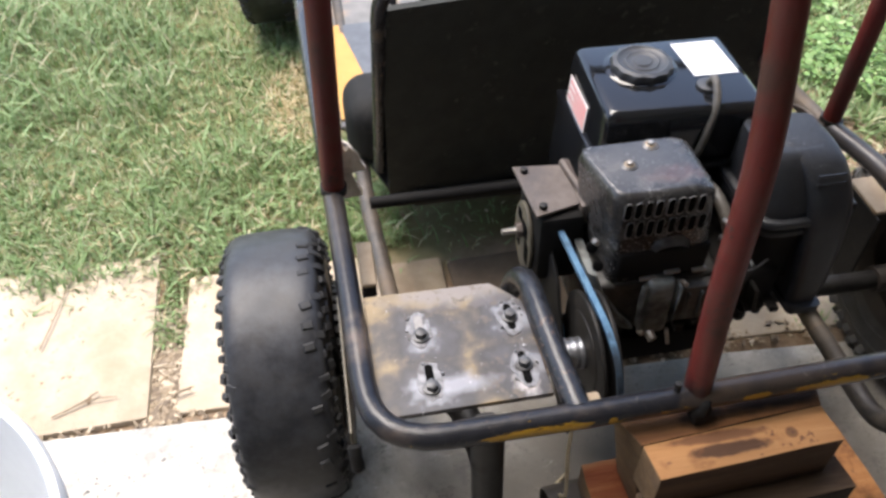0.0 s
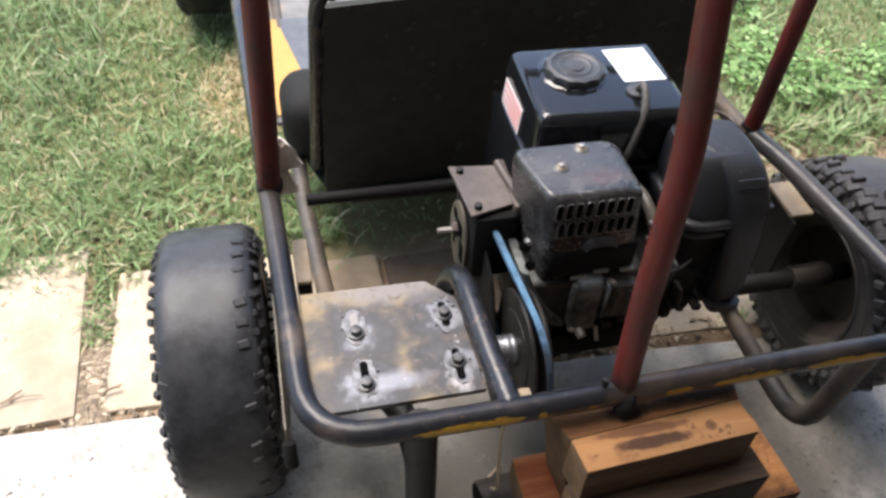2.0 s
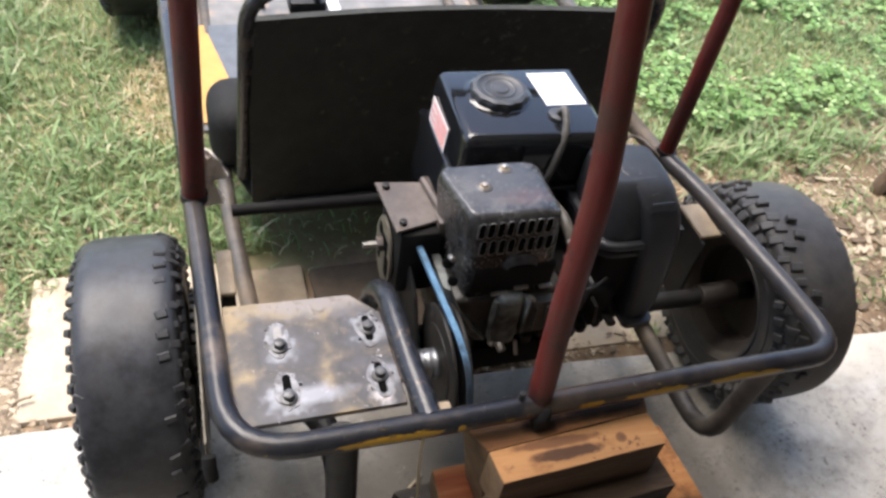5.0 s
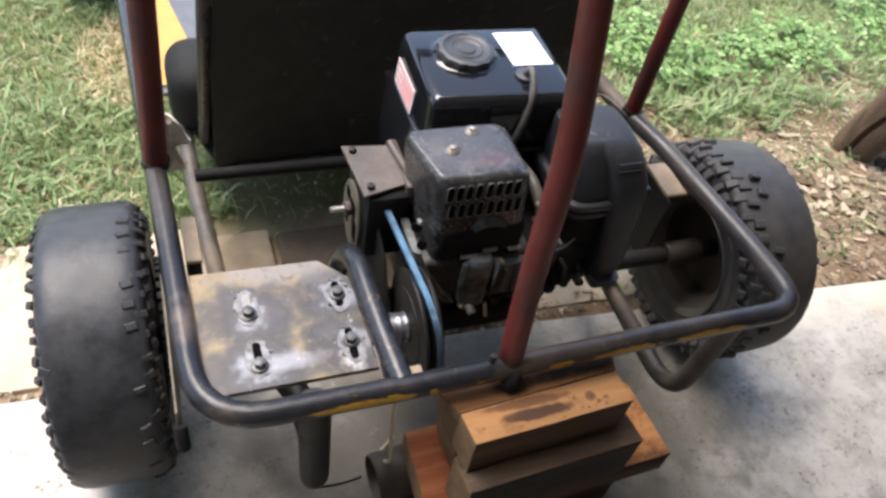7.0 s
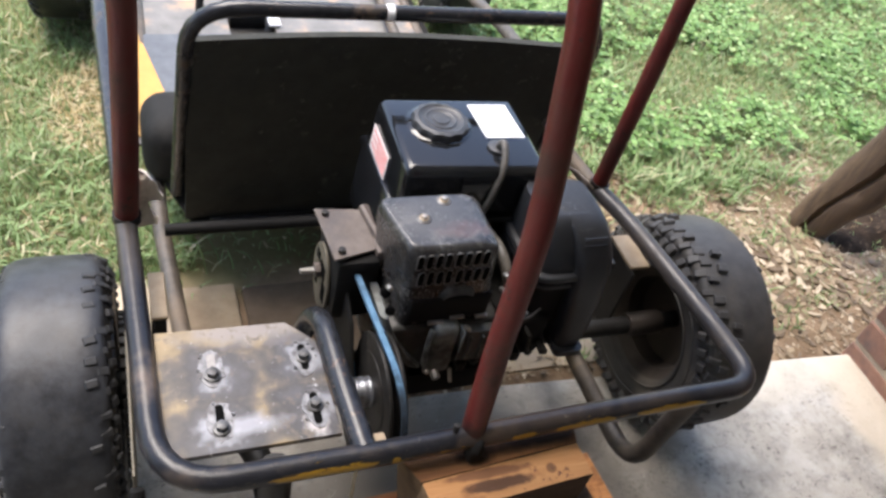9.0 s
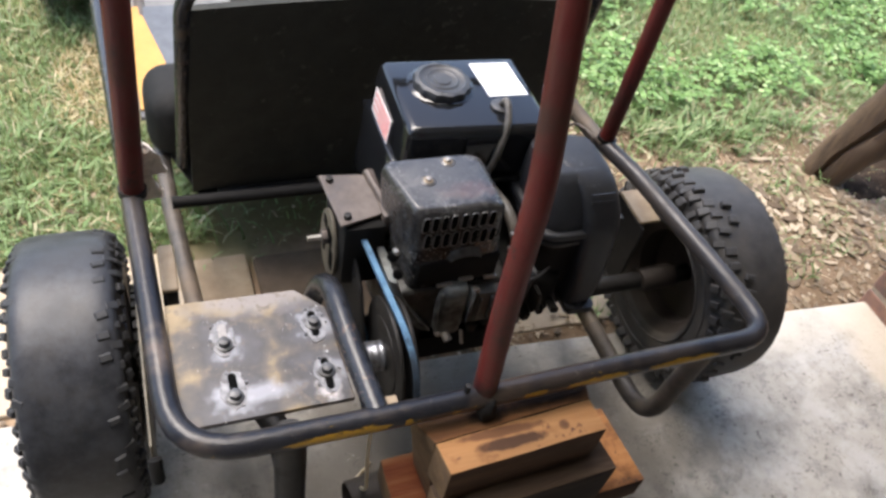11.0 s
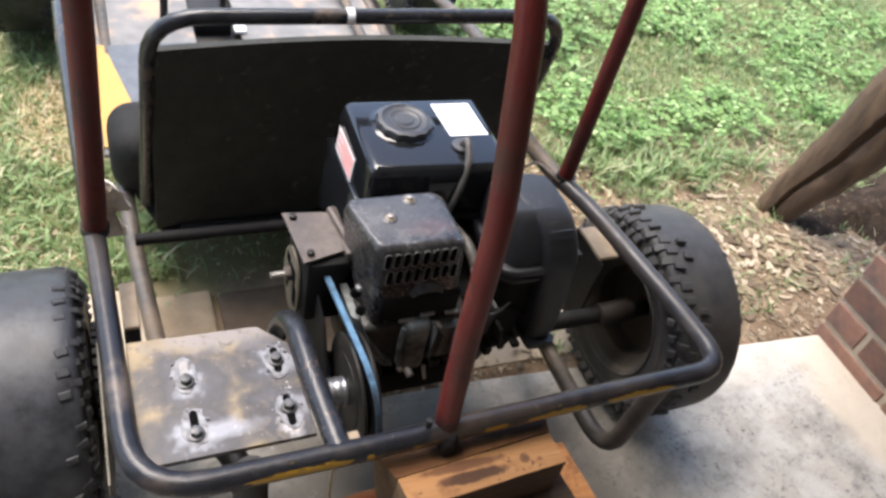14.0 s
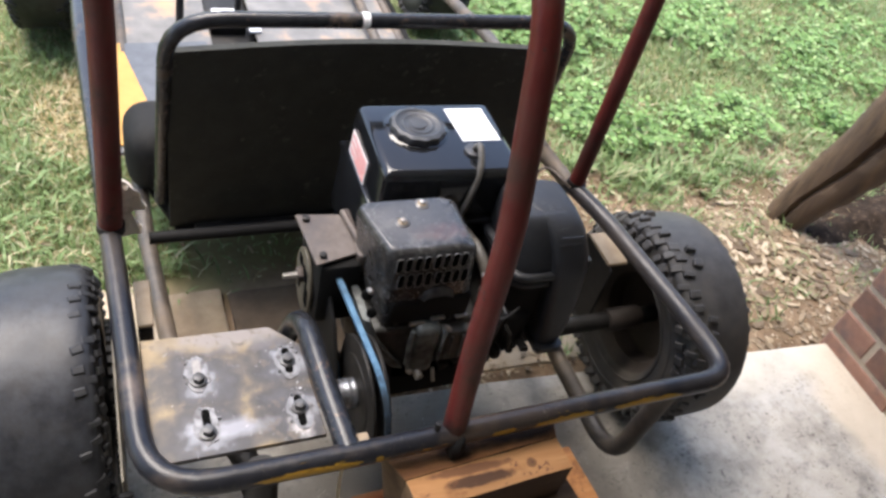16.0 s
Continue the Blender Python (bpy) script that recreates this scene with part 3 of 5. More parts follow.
def porch_roof():
    # Roof out of view; its reach and tone set to shape the light.
    bm = box(-0.55, 1.6, -2.3, 0.74, 2.32, 2.42)
    # Left wing added, unseen, to cut light from behind.
    box(-3.6, -0.55, -2.3, -0.25, 2.32, 2.42, bm=bm)
    solid("ceiling", bm, CEILING, (0.4, -1, 2.35), "unseen boarded porch ceiling that shapes the light", "ceiling", kind="structure")
    # Unseen walls added to block and bounce light.
    solid("wall_south", box(-3.6, 1.6, -2.3, -2.2, -0.1, 2.32), CEILING, (0, -2.25, 0), "unseen plain wall added to block light behind the porch", "wall", kind="structure")

    solid("wall_west", box(-3.6, -3.5, -2.2, -0.3, -0.1, 2.32), CEILING, (-3.55, -1.2, 0), "unseen plain side wall added to block light", "wall", kind="structure")


porch_roof()


# ---- go-kart ----
kart = thing("go_kart", (-0.045, 0.7, 0.0), "old black tube go-kart with red cage posts, propped on wood blocks", "go-kart")
H, TR = 0.40, 0.0155
DULL_DARK = mat("grimy dark tube", (0.014, 0.0125, 0.011), (0.034, 0.029, 0.025), 30, 0.5, 0.1, 0.08, 250, (0.11, 0.09, 0.07), 9, 0.56, 0.12, 0.75)
HANGER = mat("tan dusty steel", (0.26, 0.19, 0.12), (0.36, 0.28, 0.19), 30, 0.6, 0.1, 0.05, 300)
TAN = mat("dusty tan plate", (0.085, 0.073, 0.052), (0.14, 0.12, 0.088), 50, 0.55, 0.2, 0.1, 250, (0.1, 0.09, 0.07), 22, 0.56, 0.1, 0.7)
XL, XR = -0.474, 0.372


def yellow_strip(m):
    """Chipped yellow paint along the bar's rear side."""
    n, l = m.node_tree.nodes, m.node_tree.links
    p = n["Principled BSDF"]
    co = n.new("ShaderNodeTexCoord")
    sep = n.new("ShaderNodeSeparateXYZ")
    l.new(co.outputs["Object"], sep.inputs[0])
    t = n.new("ShaderNodeTexNoise")
    mp = n.new("ShaderNodeMapping")
    mp.inputs["Scale"].default_value = (30, 190, 190)
    l.new(co.outputs["Object"], mp.inputs[0])
    l.new(mp.outputs[0], t.inputs["Vector"])
    t.inputs["Scale"].default_value, t.inputs["Detail"].default_value = 1.0, 12
    t.inputs["Roughness"].default_value = 0.72
    band = n.new("ShaderNodeMapRange")
    band.inputs[1].default_value, band.inputs[2].default_value = 0.0022, 0.0075
    band.inputs[3].default_value, band.inputs[4].default_value = 0.0, 1.0
    up = n.new("ShaderNodeMath")
    up.operation = "ABSOLUTE"
    dz = n.new("ShaderNodeMath")
    dz.operation = "SUBTRACT"
    dz.inputs[1].default_value = H + 0.0055
    l.new(sep.outputs[2], dz.inputs[0])
    l.new(dz.outputs[0], up.inputs[0])
    l.new(up.outputs[0], band.inputs[0])
    th = n.new("ShaderNodeMath")
    th.operation = "MULTIPLY_ADD"
    th.inputs[1].default_value, th.inputs[2].default_value = -0.34, 0.0
    l.new(band.outputs[0], th.inputs[0])
    s = n.new("ShaderNodeMath")
    s.operation = "ADD"
    l.new(t.outputs[0], s.inputs[0])
    l.new(th.outputs[0], s.inputs[1])
    hard = n.new("ShaderNodeMapRange")
    hard.inputs[1].default_value, hard.inputs[2].default_value = 0.482, 0.504
    worn = s.outputs[0]
    total = None
    for x0, x1 in ((-0.338, -0.218), (-0.196, -0.19), (-0.035, -0.002), (0.032, 0.118), (0.158, 0.266)):
        off = n.new("ShaderNodeMath")
        off.operation = "SUBTRACT"
        off.inputs[1].default_value = (x0 + x1) / 2 + 0.045
        l.new(sep.outputs[0], off.inputs[0])
        far = n.new("ShaderNodeMath")
        far.operation = "ABSOLUTE"
        l.new(off.outputs[0], far.inputs[0])
        reach = n.new("ShaderNodeMapRange")
        half = (x1 - x0) / 2
        reach.inputs[1].default_value, reach.inputs[2].default_value = half * 0.8, half * 1.1 + 0.003
        reach.inputs[3].default_value, reach.inputs[4].default_value = 0.29, 0.0
        l.new(far.outputs[0], reach.inputs[0])
        if total is None:
            total = reach.outputs[0]
        else:
            both = n.new("ShaderNodeMath")
            l.new(total, both.inputs[0])
            l.new(reach.outputs[0], both.inputs[1])
            total = both.outputs[0]
    gain = n.new("ShaderNodeMath")
    l.new(worn, gain.inputs[0])
    l.new(total, gain.inputs[1])
    less = n.new("ShaderNodeMath")
    less.operation = "SUBTRACT"
    less.inputs[1].default_value = 0.11
    l.new(gain.outputs[0], less.inputs[0])
    l.new(less.outputs[0], hard.inputs[0])
    back = n.new("ShaderNodeMath")
    back.operation = "LESS_THAN"
    back.inputs[1].default_value = -0.706
    l.new(sep.outputs[1], back.inputs[0])
    mul = n.new("ShaderNodeMath")
    mul.operation = "MULTIPLY"
    l.new(hard.outputs[0], mul.inputs[0])
    l.new(back.outputs[0], mul.inputs[1])
    old = p.inputs["Base Color"].links[0].from_socket
    mx = n.new("ShaderNodeMix")
    mx.data_type = "RGBA"
    mx.inputs[7].default_value = (0.36, 0.2, 0.018, 1)
    l.new(mul.outputs[0], mx.inputs[0])
    l.new(old, mx.inputs[6])
    l.new(mx.outputs[2], p.inputs["Base Color"])


BAR = mat("worn black paint over yellow", (0.008, 0.0085, 0.0115), (0.016, 0.0165, 0.02), 60, 0.31, 0.0, 0.07, 260, (0.06, 0.045, 0.036), 12, 0.63, 0.08, 0.6, spec=0.34)
add_patch(BAR, (XR + 0.04, -0.42, H), (0.12, 0.34, 0.12), (0.07, 0.061, 0.055), 24, 1.6, 1.1, 2.1, 0.6)
add_patch(BAR, (XL + 0.04, -0.3, H), (0.12, 0.14, 0.12), (0.08, 0.066, 0.054), 24, 1.6, 1.0, 1.7, 0.6)
add_specks(BAR, 130, 0.71, (0.08, 0.055, 0.042), 0.03, 0.4)
add_patch(BAR, (-0.02, -0.7, H), (0.06, 0.05, 0.05), (0.1, 0.07, 0.05), 40, 1.2, 1.0, 1.6, 0.7)
add_patch(BAR, (0.06, -0.7, H), (0.13, 0.05, 0.05), (0.055, 0.041, 0.032), 34, 1.7, 1.2, 1.9, 0.6)
add_patch(BAR, (0.24, -0.7, H), (0.07, 0.05, 0.05), (0.05, 0.038, 0.03), 34, 1.7, 1.2, 1.9, 0.5)
add_patch(BAR, (-0.4, -0.56, H), (0.06, 0.05, 0.05), (0.15, 0.115, 0.09), 60, 1.5, 1.1, 1.7, 0.6)
add_specks(BAR, 420, 0.69, (0.12, 0.1, 0.085), 0.03, 0.5)
yellow_strip(BAR)

HB = H + 0.003
hoop = part("rear_hoop", tube([(-0.482, 0.455, HB), (-0.474, 0.25, HB), (-0.466, -0.006, HB), (-0.2, -0.008, HB), (0.1, -0.003, HB), (0.378, -0.002, HB), (0.371, 0.11, HB), (0.34, 0.36, HB), (0.316, 0.455, HB)], TR, 0.085), BAR, kart, "black tube hoop with chipped yellow paint")
part("side_rail", tube([(-0.481, 0.43, H - 0.002), (XL - 0.03, 1.0, H), (XL - 0.04, 1.6, H - 0.04), (XL + 0.1, 2.0, H - 0.15)], TR * 0.97, 0.1), BLACK_TUBE, kart)
part("side_rail", tube([(0.318, 0.445, H), (0.302, 0.6, H), (0.4, 1.0, 0.36), (0.39, 1.6, 0.27), (0.3, 2.0, 0.22)], TR * 0.97, 0.1), DULL_TUBE, kart)
# roll cage posts
part("cage_post", tube([(-0.479, 0.428, H + 0.006), (-0.471, 0.43, 0.55), (-0.462, 0.432, 0.74), (-0.46, 0.435, 0.9), (XL + 0.02, 0.45, 1.27)], TR * 1.12, 0.05), RED_TUBE, kart, "red painted steel tube")
part("cage_post", tube([(0.321, 0.444, H + 0.006), (0.328, 0.446, 0.7), (0.345, 0.463, 1.27)], TR * 0.95, 0.05), RED_TUBE, kart, "red painted steel tube")
part("cage_brace", tube([(-0.086, -0.003, H + 0.002), (-0.08, 0.022, 0.54), (-0.069, 0.048, 0.715), (-0.068, 0.11, 0.945), (-0.05, 0.45, 1.27)], TR * 1.03, 0.05), RED_TUBE, kart, "bent red painted steel tube, blackened at its foot")
part("cage_crossbar", tube([(XL + 0.02, 0.45, 1.27), (0.345, 0.463, 1.27)], TR), RED_TUBE, kart)
for px, py in ((-0.479, 0.428), (0.321, 0.444)):
    part("collar", tube([(px, py, H + 0.006), (px + 0.001, py, H + 0.018)], TR * (1.3 if px < 0 else 1.16)), DARK, kart)
part("weld_plug", rough_up(tube([(-0.084 + 0.0002 * k, -0.017 + 0.0006 * k, H - 0.022 + 0.0028 * k) for k in range(12)], lambda t: 0.0155 * math.sin(0.7 + 1.9 * t) ** 0.5), 0.007, 60), MATT_BLACK, kart)
part("weld_plug", tube([(-0.112, -0.004, H + 0.012), (-0.112, -0.002, H + 0.03)], 0.004, sides=8), DARK, kart)

# lower frame
part("lower_rail", tube([(-0.43, 1.9, 0.17), (-0.425, 0.66, 0.15), (-0.41, 0.42, 0.15), (-0.385, 0.2, 0.165)], TR), DULL_TUBE, kart)
part("rail_end", tube([(-0.385, 0.23, 0.175), (-0.326, 0.16, 0.185), (-0.316, 0.06, 0.183), (-0.328, 0.004, 0.178), (-0.333, 0.003, H - 0.008)], 0.0205, 0.05), DARK, kart, "bent black tube under the bar")
part("lower_rail", tube([(0.3, 1.9, 0.17), (0.28, 0.6, 0.15), (0.273, 0.22, 0.157)], TR), DULL_TUBE, kart)
part("rail_end", tube([(0.273, 0.222, 0.157), (0.27, 0.02, 0.16), (0.275, 0.004, H - 0.01)], TR * 1.01, 0.07), DULL_DARK, kart, "bent black tube under the bar")
part("cross_tube", tube([(XL + 0.05, 0.53, 0.28), (0.33, 0.53, 0.28)], 0.0105), MATT_BLACK, kart)
part("cross_tube", tube([(-0.335, 0.66, 0.16), (0.27, 0.66, 0.16)], TR), DARK, kart)

# motor plate with welded bolts
BOLT = mat("dull grey bolt steel", (0.06, 0.06, 0.062), (0.13, 0.13, 0.13), 80, 0.42, 0.4, 0.08, 400, (0.03, 0.027, 0.025), 40, 0.58, 0.08, 0.6)
BOLTS = [(-0.39, 0.142), (-0.388, 0.063), (-0.273, 0.153), (-0.272, 0.077)]
SLOTS = [(0.134, 0.176), (0.052, 0.098), (0.133, 0.175), (0.05, 0.097)]
PLATE = mat("scorched bare steel plate", (0.54, 0.54, 0.55), (0.82, 0.81, 0.8), 30, 0.5, 0.12, 0.015, 300, (0.5, 0.45, 0.42), 9, 0.62, 0.1, 0.6)
add_stains(PLATE, [(bx + 0.045, by - 0.7) for bx, by in BOLTS])
add_patch(PLATE, (-0.315, -0.636, 0.396), (0.055, 0.017, 0.05), (0.34, 0.345, 0.38), 45, 1.6, 1.1, 1.9, 0.6)
add_patch(PLATE, (-0.228, -0.648, 0.396), (0.018, 0.022, 0.05), (0.5, 0.46, 0.44), 70, 1.2, 1.0, 1.6, 0.7)
add_patch(PLATE, (-0.29, -0.492, 0.396), (0.085, 0.024, 0.05), (0.19, 0.172, 0.168), 40, 1.3, 1.1, 1.9, 0.8)
add_specks(PLATE, 200, 0.7, (0.5, 0.5, 0.5), 0.02, 0.3)
add_specks(PLATE, 60, 0.64, (0.1, 0.08, 0.06), 0.05, 0.3)
plate = part("motor_plate", slab_of([(-0.456, 0.032), (-0.246, 0.032), (-0.25, 0.179), (-0.287, 0.217), (-0.456, 0.221)], H - 0.012, H - 0.004, 0.001, 1), PLATE, kart, "scorched bare steel plate with four slotted bolt holes")
BRIGHT_SCAR = mat("dull steel behind a slot", (0.16, 0.15, 0.145), (0.27, 0.255, 0.24), 80, 0.5, 0.3, 0.1, 300)
PATCH = mat("ground weld scar", (0.1, 0.1, 0.105), (0.24, 0.24, 0.25), 90, 0.42, 0.4, 0.1, 400, (0.08, 0.075, 0.075), 60, 0.56, 0.06, 0.6)
for k, (bx, by) in enumerate(BOLTS):
    z = H - 0.004
    rr = random.Random(k + 3)
    mid = (SLOTS[k][0] + SLOTS[k][1]) / 2
    scar = [(bx + (0.0125 + 0.006 * rr.random()) * math.cos(a), mid + (0.024 + 0.008 * rr.random()) * math.sin(a)) for a in (q * math.tau / 22 for q in range(22))]
    part("weld_scar", slab_of(scar, z - 0.001, z + 0.0012), PATCH, plate)
    lo, hi = SLOTS[k]
    hole = [(bx + 0.0052 * math.cos(a), (hi if math.sin(a) > 0 else lo) + 0.0052 * math.sin(a) - (0.0052 if math.sin(a) > 0 else -0.0052)) for a in (math.pi / 16 + q * math.tau / 16 for q in range(16))]
    part("slot", slab_of(hole, z - 0.001, z + 0.0021), BRIGHT_SCAR if k == 0 else PIT, plate, "slotted hole")
    part("washer", disc((bx, by, z + 0.003), (0, 0, 1), 0.0108, 0.003, 20, 0.001), BOLT, plate)
    part("bolt", disc((bx, by, z + 0.008), (0, 0, 1), 0.0076, 0.009, 6, 0.001), BOLT, plate)
    for q in range(5):
        a = rr.uniform(0, math.tau)
        part("weld_bead", rough_up(disc((bx + 0.016 * math.cos(a), mid + 0.026 * math.sin(a), z + 0.001), (0, 0, 1), 0.003, 0.003, 8, r2=0.0015), 0.002, 200), PATCH, plate)

# tube hoop beside the plate
part("guard_hoop", tube([(-0.226, 0.0, H + 0.002), (-0.234, 0.1, H + 0.005), (-0.237, 0.243, H + 0.004), (-0.264, 0.25, H - 0.14)], TR * 1.02, 0.07), BLACK_TUBE, kart)
part("hoop_foot", box(-0.238, -0.196, -0.002, 0.022, H - 0.008, H + 0.004, 0.004), HANGER, kart)

# left bearing plate and chain sprocket
part("bearing_plate", box(-0.4905, -0.487, 0.02, 0.23, 0.3, H - 0.004, 0.001, 1), TAN, kart, "tan dusty edge of a steel plate")
part("bearing_plate", tube([(-0.487, 0.012, H - 0.02), (-0.487, 0.004, 0.37), (-0.486, 0.0, 0.352)], 0.008, 0.01, 12), MATT_BLACK, kart)
spr = bmesh.new()
for k in range(40):
    a0 = k * math.tau / 40
    box(-0.004, 0.004, -0.005, 0.005, -0.006, 0.006, 0.001, 1, bm=spr, turn=Matrix.Translation((-0.497, 0.275 + 0.112 * math.cos(a0), 0.205 + 0.112 * math.sin(a0))) @ Matrix.Rotation(a0, 4, "X"))
disc((-0.497, 0.275, 0.205), (1, 0, 0), 0.106, 0.006, 40, bm=spr)
part("sprocket", spr, DARK, kart)
part("rear_axle", tube([(-0.64, 0.275, 0.205), (0.57, 0.275, 0.205)], 0.0165), DARK, kart)
part("hub", disc((0.415, 0.275, 0.205), (1, 0, 0), 0.0225, 0.075, 24, 0.005), RIM, kart)
part("hub", disc((-0.5, 0.275, 0.205), (1, 0, 0), 0.03, 0.06, 24, 0.003), DARK, kart)
for bx0, bx1 in ((0.358, 0.4), (-0.457, -0.433)):
    hb = part("bearing_hanger", box(bx0, bx1, 0.311 if bx0 > 0 else 0.304, 0.395, 0.318, 0.326, 0.002, 1), HANGER, kart)
    part("hanger_side", box(bx0, bx0 + 0.006, 0.3, 0.395, 0.16, 0.318, 0.002, 1), DARK, hb)
    part("hanger_side", box(bx0, bx1, 0.389, 0.395, 0.18, 0.318, 0.002, 1), DARK, hb)


def tyre_profile(w, r):
    pts = []
    for i in range(25):
        t = -1 + 2 * i / 24
        pts.append((w * 0.5 * math.copysign(abs(math.sin(t * math.pi / 2)) ** 0.8, t), r * (1 - 0.10 * abs(t) ** 3.2)))
    rim = r * 0.52
    side_l = [(-w * 0.42, rim), (-w * 0.5, rim * 1.12), (-w * 0.54, r * 0.72), (-w * 0.53, r * 0.84)]
    return side_l + pts + [(-x, q) for x, q in side_l[::-1]]


def wheel(centre, w, r, worn, single, inner=1, rubber=None):
    """Rim with tyre and tread blocks."""
    c = Vector(centre)
    rr = r * 0.52
    prof = [(-w * 0.42, rr), (-w * 0.44, rr * 1.03), (-w * 0.38, rr * 0.97), (-w * 0.3, rr * 0.86), (-w * 0.05, rr * 0.84), (0.0, rr * 0.6), (0.0, 0.012), (0.012, 0.012), (0.012, rr * 0.6),
            (w * 0.08, rr * 0.84), (w * 0.3, rr * 0.86), (w * 0.38, rr * 0.97), (w * 0.44, rr * 1.03), (w * 0.42, rr)]
    rim = part("wheel", lathe(prof, c, 48), RIM, kart, "knobby tyre with worn tread on a dusty dark rim")
    part("tyre", lathe(tyre_profile(w, r), c, 96), rubber or RUBBER, rim)
    for q in (0.6, 0.74):
        ring = [(inner * w * (0.515 if q < 0.7 else 0.538), r * q * math.cos(a), r * q * math.sin(a)) for a in (k * math.tau / 64 for k in range(65))]
        bead = tube([Vector(p) + c for p in ring], 0.0026, sides=6, caps=False)
        part("sidewall_bead", bead, rubber or RUBBER, rim)
    rnd = random.Random(int(c.x * 100) + 500)
    joined = bmesh.new()
    shapes = {}
    n = 46 if worn > 0.5 else 40
    big, deep = (0.9, 1.3) if worn > 0.5 else (1.12, 1.3)
    for side in (-1, 1):
        for row, (off, dep, wid, ln) in enumerate(((0.515, 0.865, 0.018, 0.012), (0.44, 0.942, 0.024, 0.0115), (0.35, 0.978, 0.022, 0.011), (0.17, 0.996, 0.019, 0.011))):
            for k in range(n):
                if row == 2 and (rnd.random() < worn * 0.35 or side != inner) or row == 3 and (rnd.random() < worn * 3 or side != inner):
                    continue
                if row == 1 and rnd.random() < worn * 0.05:
                    continue
                a = (k + 0.5 * (row % 2) + 0.22 * rnd.random()) * math.tau / n
                h = 0.0055 if worn > 0.5 else 0.0072
                if row not in shapes:
                    own = bmesh.new()
                    bmesh.ops.create_cube(own, size=1)
                    for v in own.verts:
                        if v.co.z > 0:
                            v.co.x *= 0.78
                            v.co.y *= 0.74
                    bmesh.ops.scale(own, vec=(wid * big, ln * big * deep, 2 * h * big + 0.004), verts=own.verts)
                    bmesh.ops.bevel(own, geom=own.edges[:], offset=0.0014, segments=1, affect="EDGES")
                    me = bpy.data.meshes.new("tread_block")
                    own.to_mesh(me)
                    own.free()
                    me.materials.append(rubber or KNOB)
                    shapes[row] = me
                tilt = side * (0.95, 0.5, 0.2, 0.05)[row]
                m = Matrix.Rotation(a, 4, "X") @ Matrix.Translation((side * w * off, 0, r * dep - 0.002 * rnd.random())) @ Matrix.Rotation(tilt, 4, "Y") @ Matrix.Rotation(0.25 * side + 0.3 * (rnd.random() - 0.5), 4, "Z") @ Matrix.Diagonal((1, 0.8 + 0.5 * rnd.random(), 0.75 + 0.4 * rnd.random(), 1)) @ Matrix.Scale(0.68 if side != inner and worn < 0.5 else 1.0, 4)
                if single:
                    ob = new("tread_block", shapes[row])
                    ob.parent = rim
                    ob.matrix_local = Matrix.Translation(c - ORIGIN[rim]) @ m
                else:
                    own = bmesh.new()
                    own.from_mesh(shapes[row])
                    own.transform(Matrix.Translation(c) @ m)
                    join(joined, own)
    if single:
        joined.free()
    else:
        part("tread_block", joined, KNOB, rim, smooth=False)["kind"] = "stuff"
    return rim


wheel((-0.5775, 0.275, 0.205), 0.129, 0.205, 0.95, True)
wheel((0.488, 0.275, 0.202), 0.136, 0.202, 0.12, True, -1, RUBBER_DUSTY)
wheel((-0.61, 1.72, 0.185), 0.135, 0.185, 0.5, False)
wheel((0.53, 1.76, 0.185), 0.135, 0.185, 0.5, False)
part("front_axle", tube([(-0.56, 1.72, 0.185), (0.46, 1.76, 0.185)], 0.013), DARK, kart)

# ---- engine, bolted into the kart ----
engine = part("engine", box(-0.115, 0.1, 0.2, 0.47, 0.225, 0.36, 0.02, 3), DARK, kart, "small black single-cylinder petrol engine")
part("crankcase_cover", disc((-0.122, 0.34, 0.32), (1, 0, 0), 0.085, 0.03, 36, 0.006), CAST, engine)
part("cylinder", hexa([(-0.11, 0.2, 0.3), (0.03, 0.2, 0.3), (0.03, 0.3, 0.25), (-0.11, 0.3, 0.25), (-0.1, 0.21, 0.42), (0.0, 0.21, 0.42), (0.03, 0.33, 0.46), (-0.1, 0.33, 0.46)], 0.008), DARK, engine)
for k in range(6):
    part("cooling_fin", box(-0.118, -0.02, 0.205 + k * 0.002, 0.3, 0.31 + k * 0.017, 0.315 + k * 0.017, 0.002, 1), DARK, engine)
part("sump", hexa([(-0.06, 0.21, 0.235), (0.06, 0.21, 0.235), (0.06, 0.3, 0.225), (-0.06, 0.3, 0.225), (-0.09, 0.2, 0.36), (0.06, 0.2, 0.36), (0.06, 0.3, 0.36), (-0.09, 0.3, 0.36)], 0.012), DARK, engine)
part("fan_housing", box(0.085, 0.15, 0.26, 0.52, 0.25, 0.485, 0.03, 4), AIR, engine)
part("mount_plate", box(-0.13, 0.08, 0.23, 0.46, 0.215, 0.223, 0.002, 1), DARK, engine)
tank = part("fuel_tank", hexa([(-0.108, 0.334, 0.462), (0.128, 0.322, 0.462), (0.136, 0.524, 0.462), (-0.106, 0.53, 0.462), (-0.102, 0.344, 0.552), (0.124, 0.33, 0.552), (0.132, 0.516, 0.552), (-0.098, 0.522, 0.552)], 0.014, 4), TANK, engine, "gloss black fuel tank")
part("tank_seam", hexa([(-0.115, 0.328, 0.456), (0.136, 0.315, 0.456), (0.143, 0.53, 0.456), (-0.113, 0.537, 0.456), (-0.115, 0.328, 0.466), (0.136, 0.315, 0.466), (0.143, 0.53, 0.466), (-0.113, 0.537, 0.466)], 0.003, 2), TANK, engine)
part("tank_base", box(-0.09, 0.11, 0.36, 0.5, 0.36, 0.458, 0.012, 3), DARK, engine)
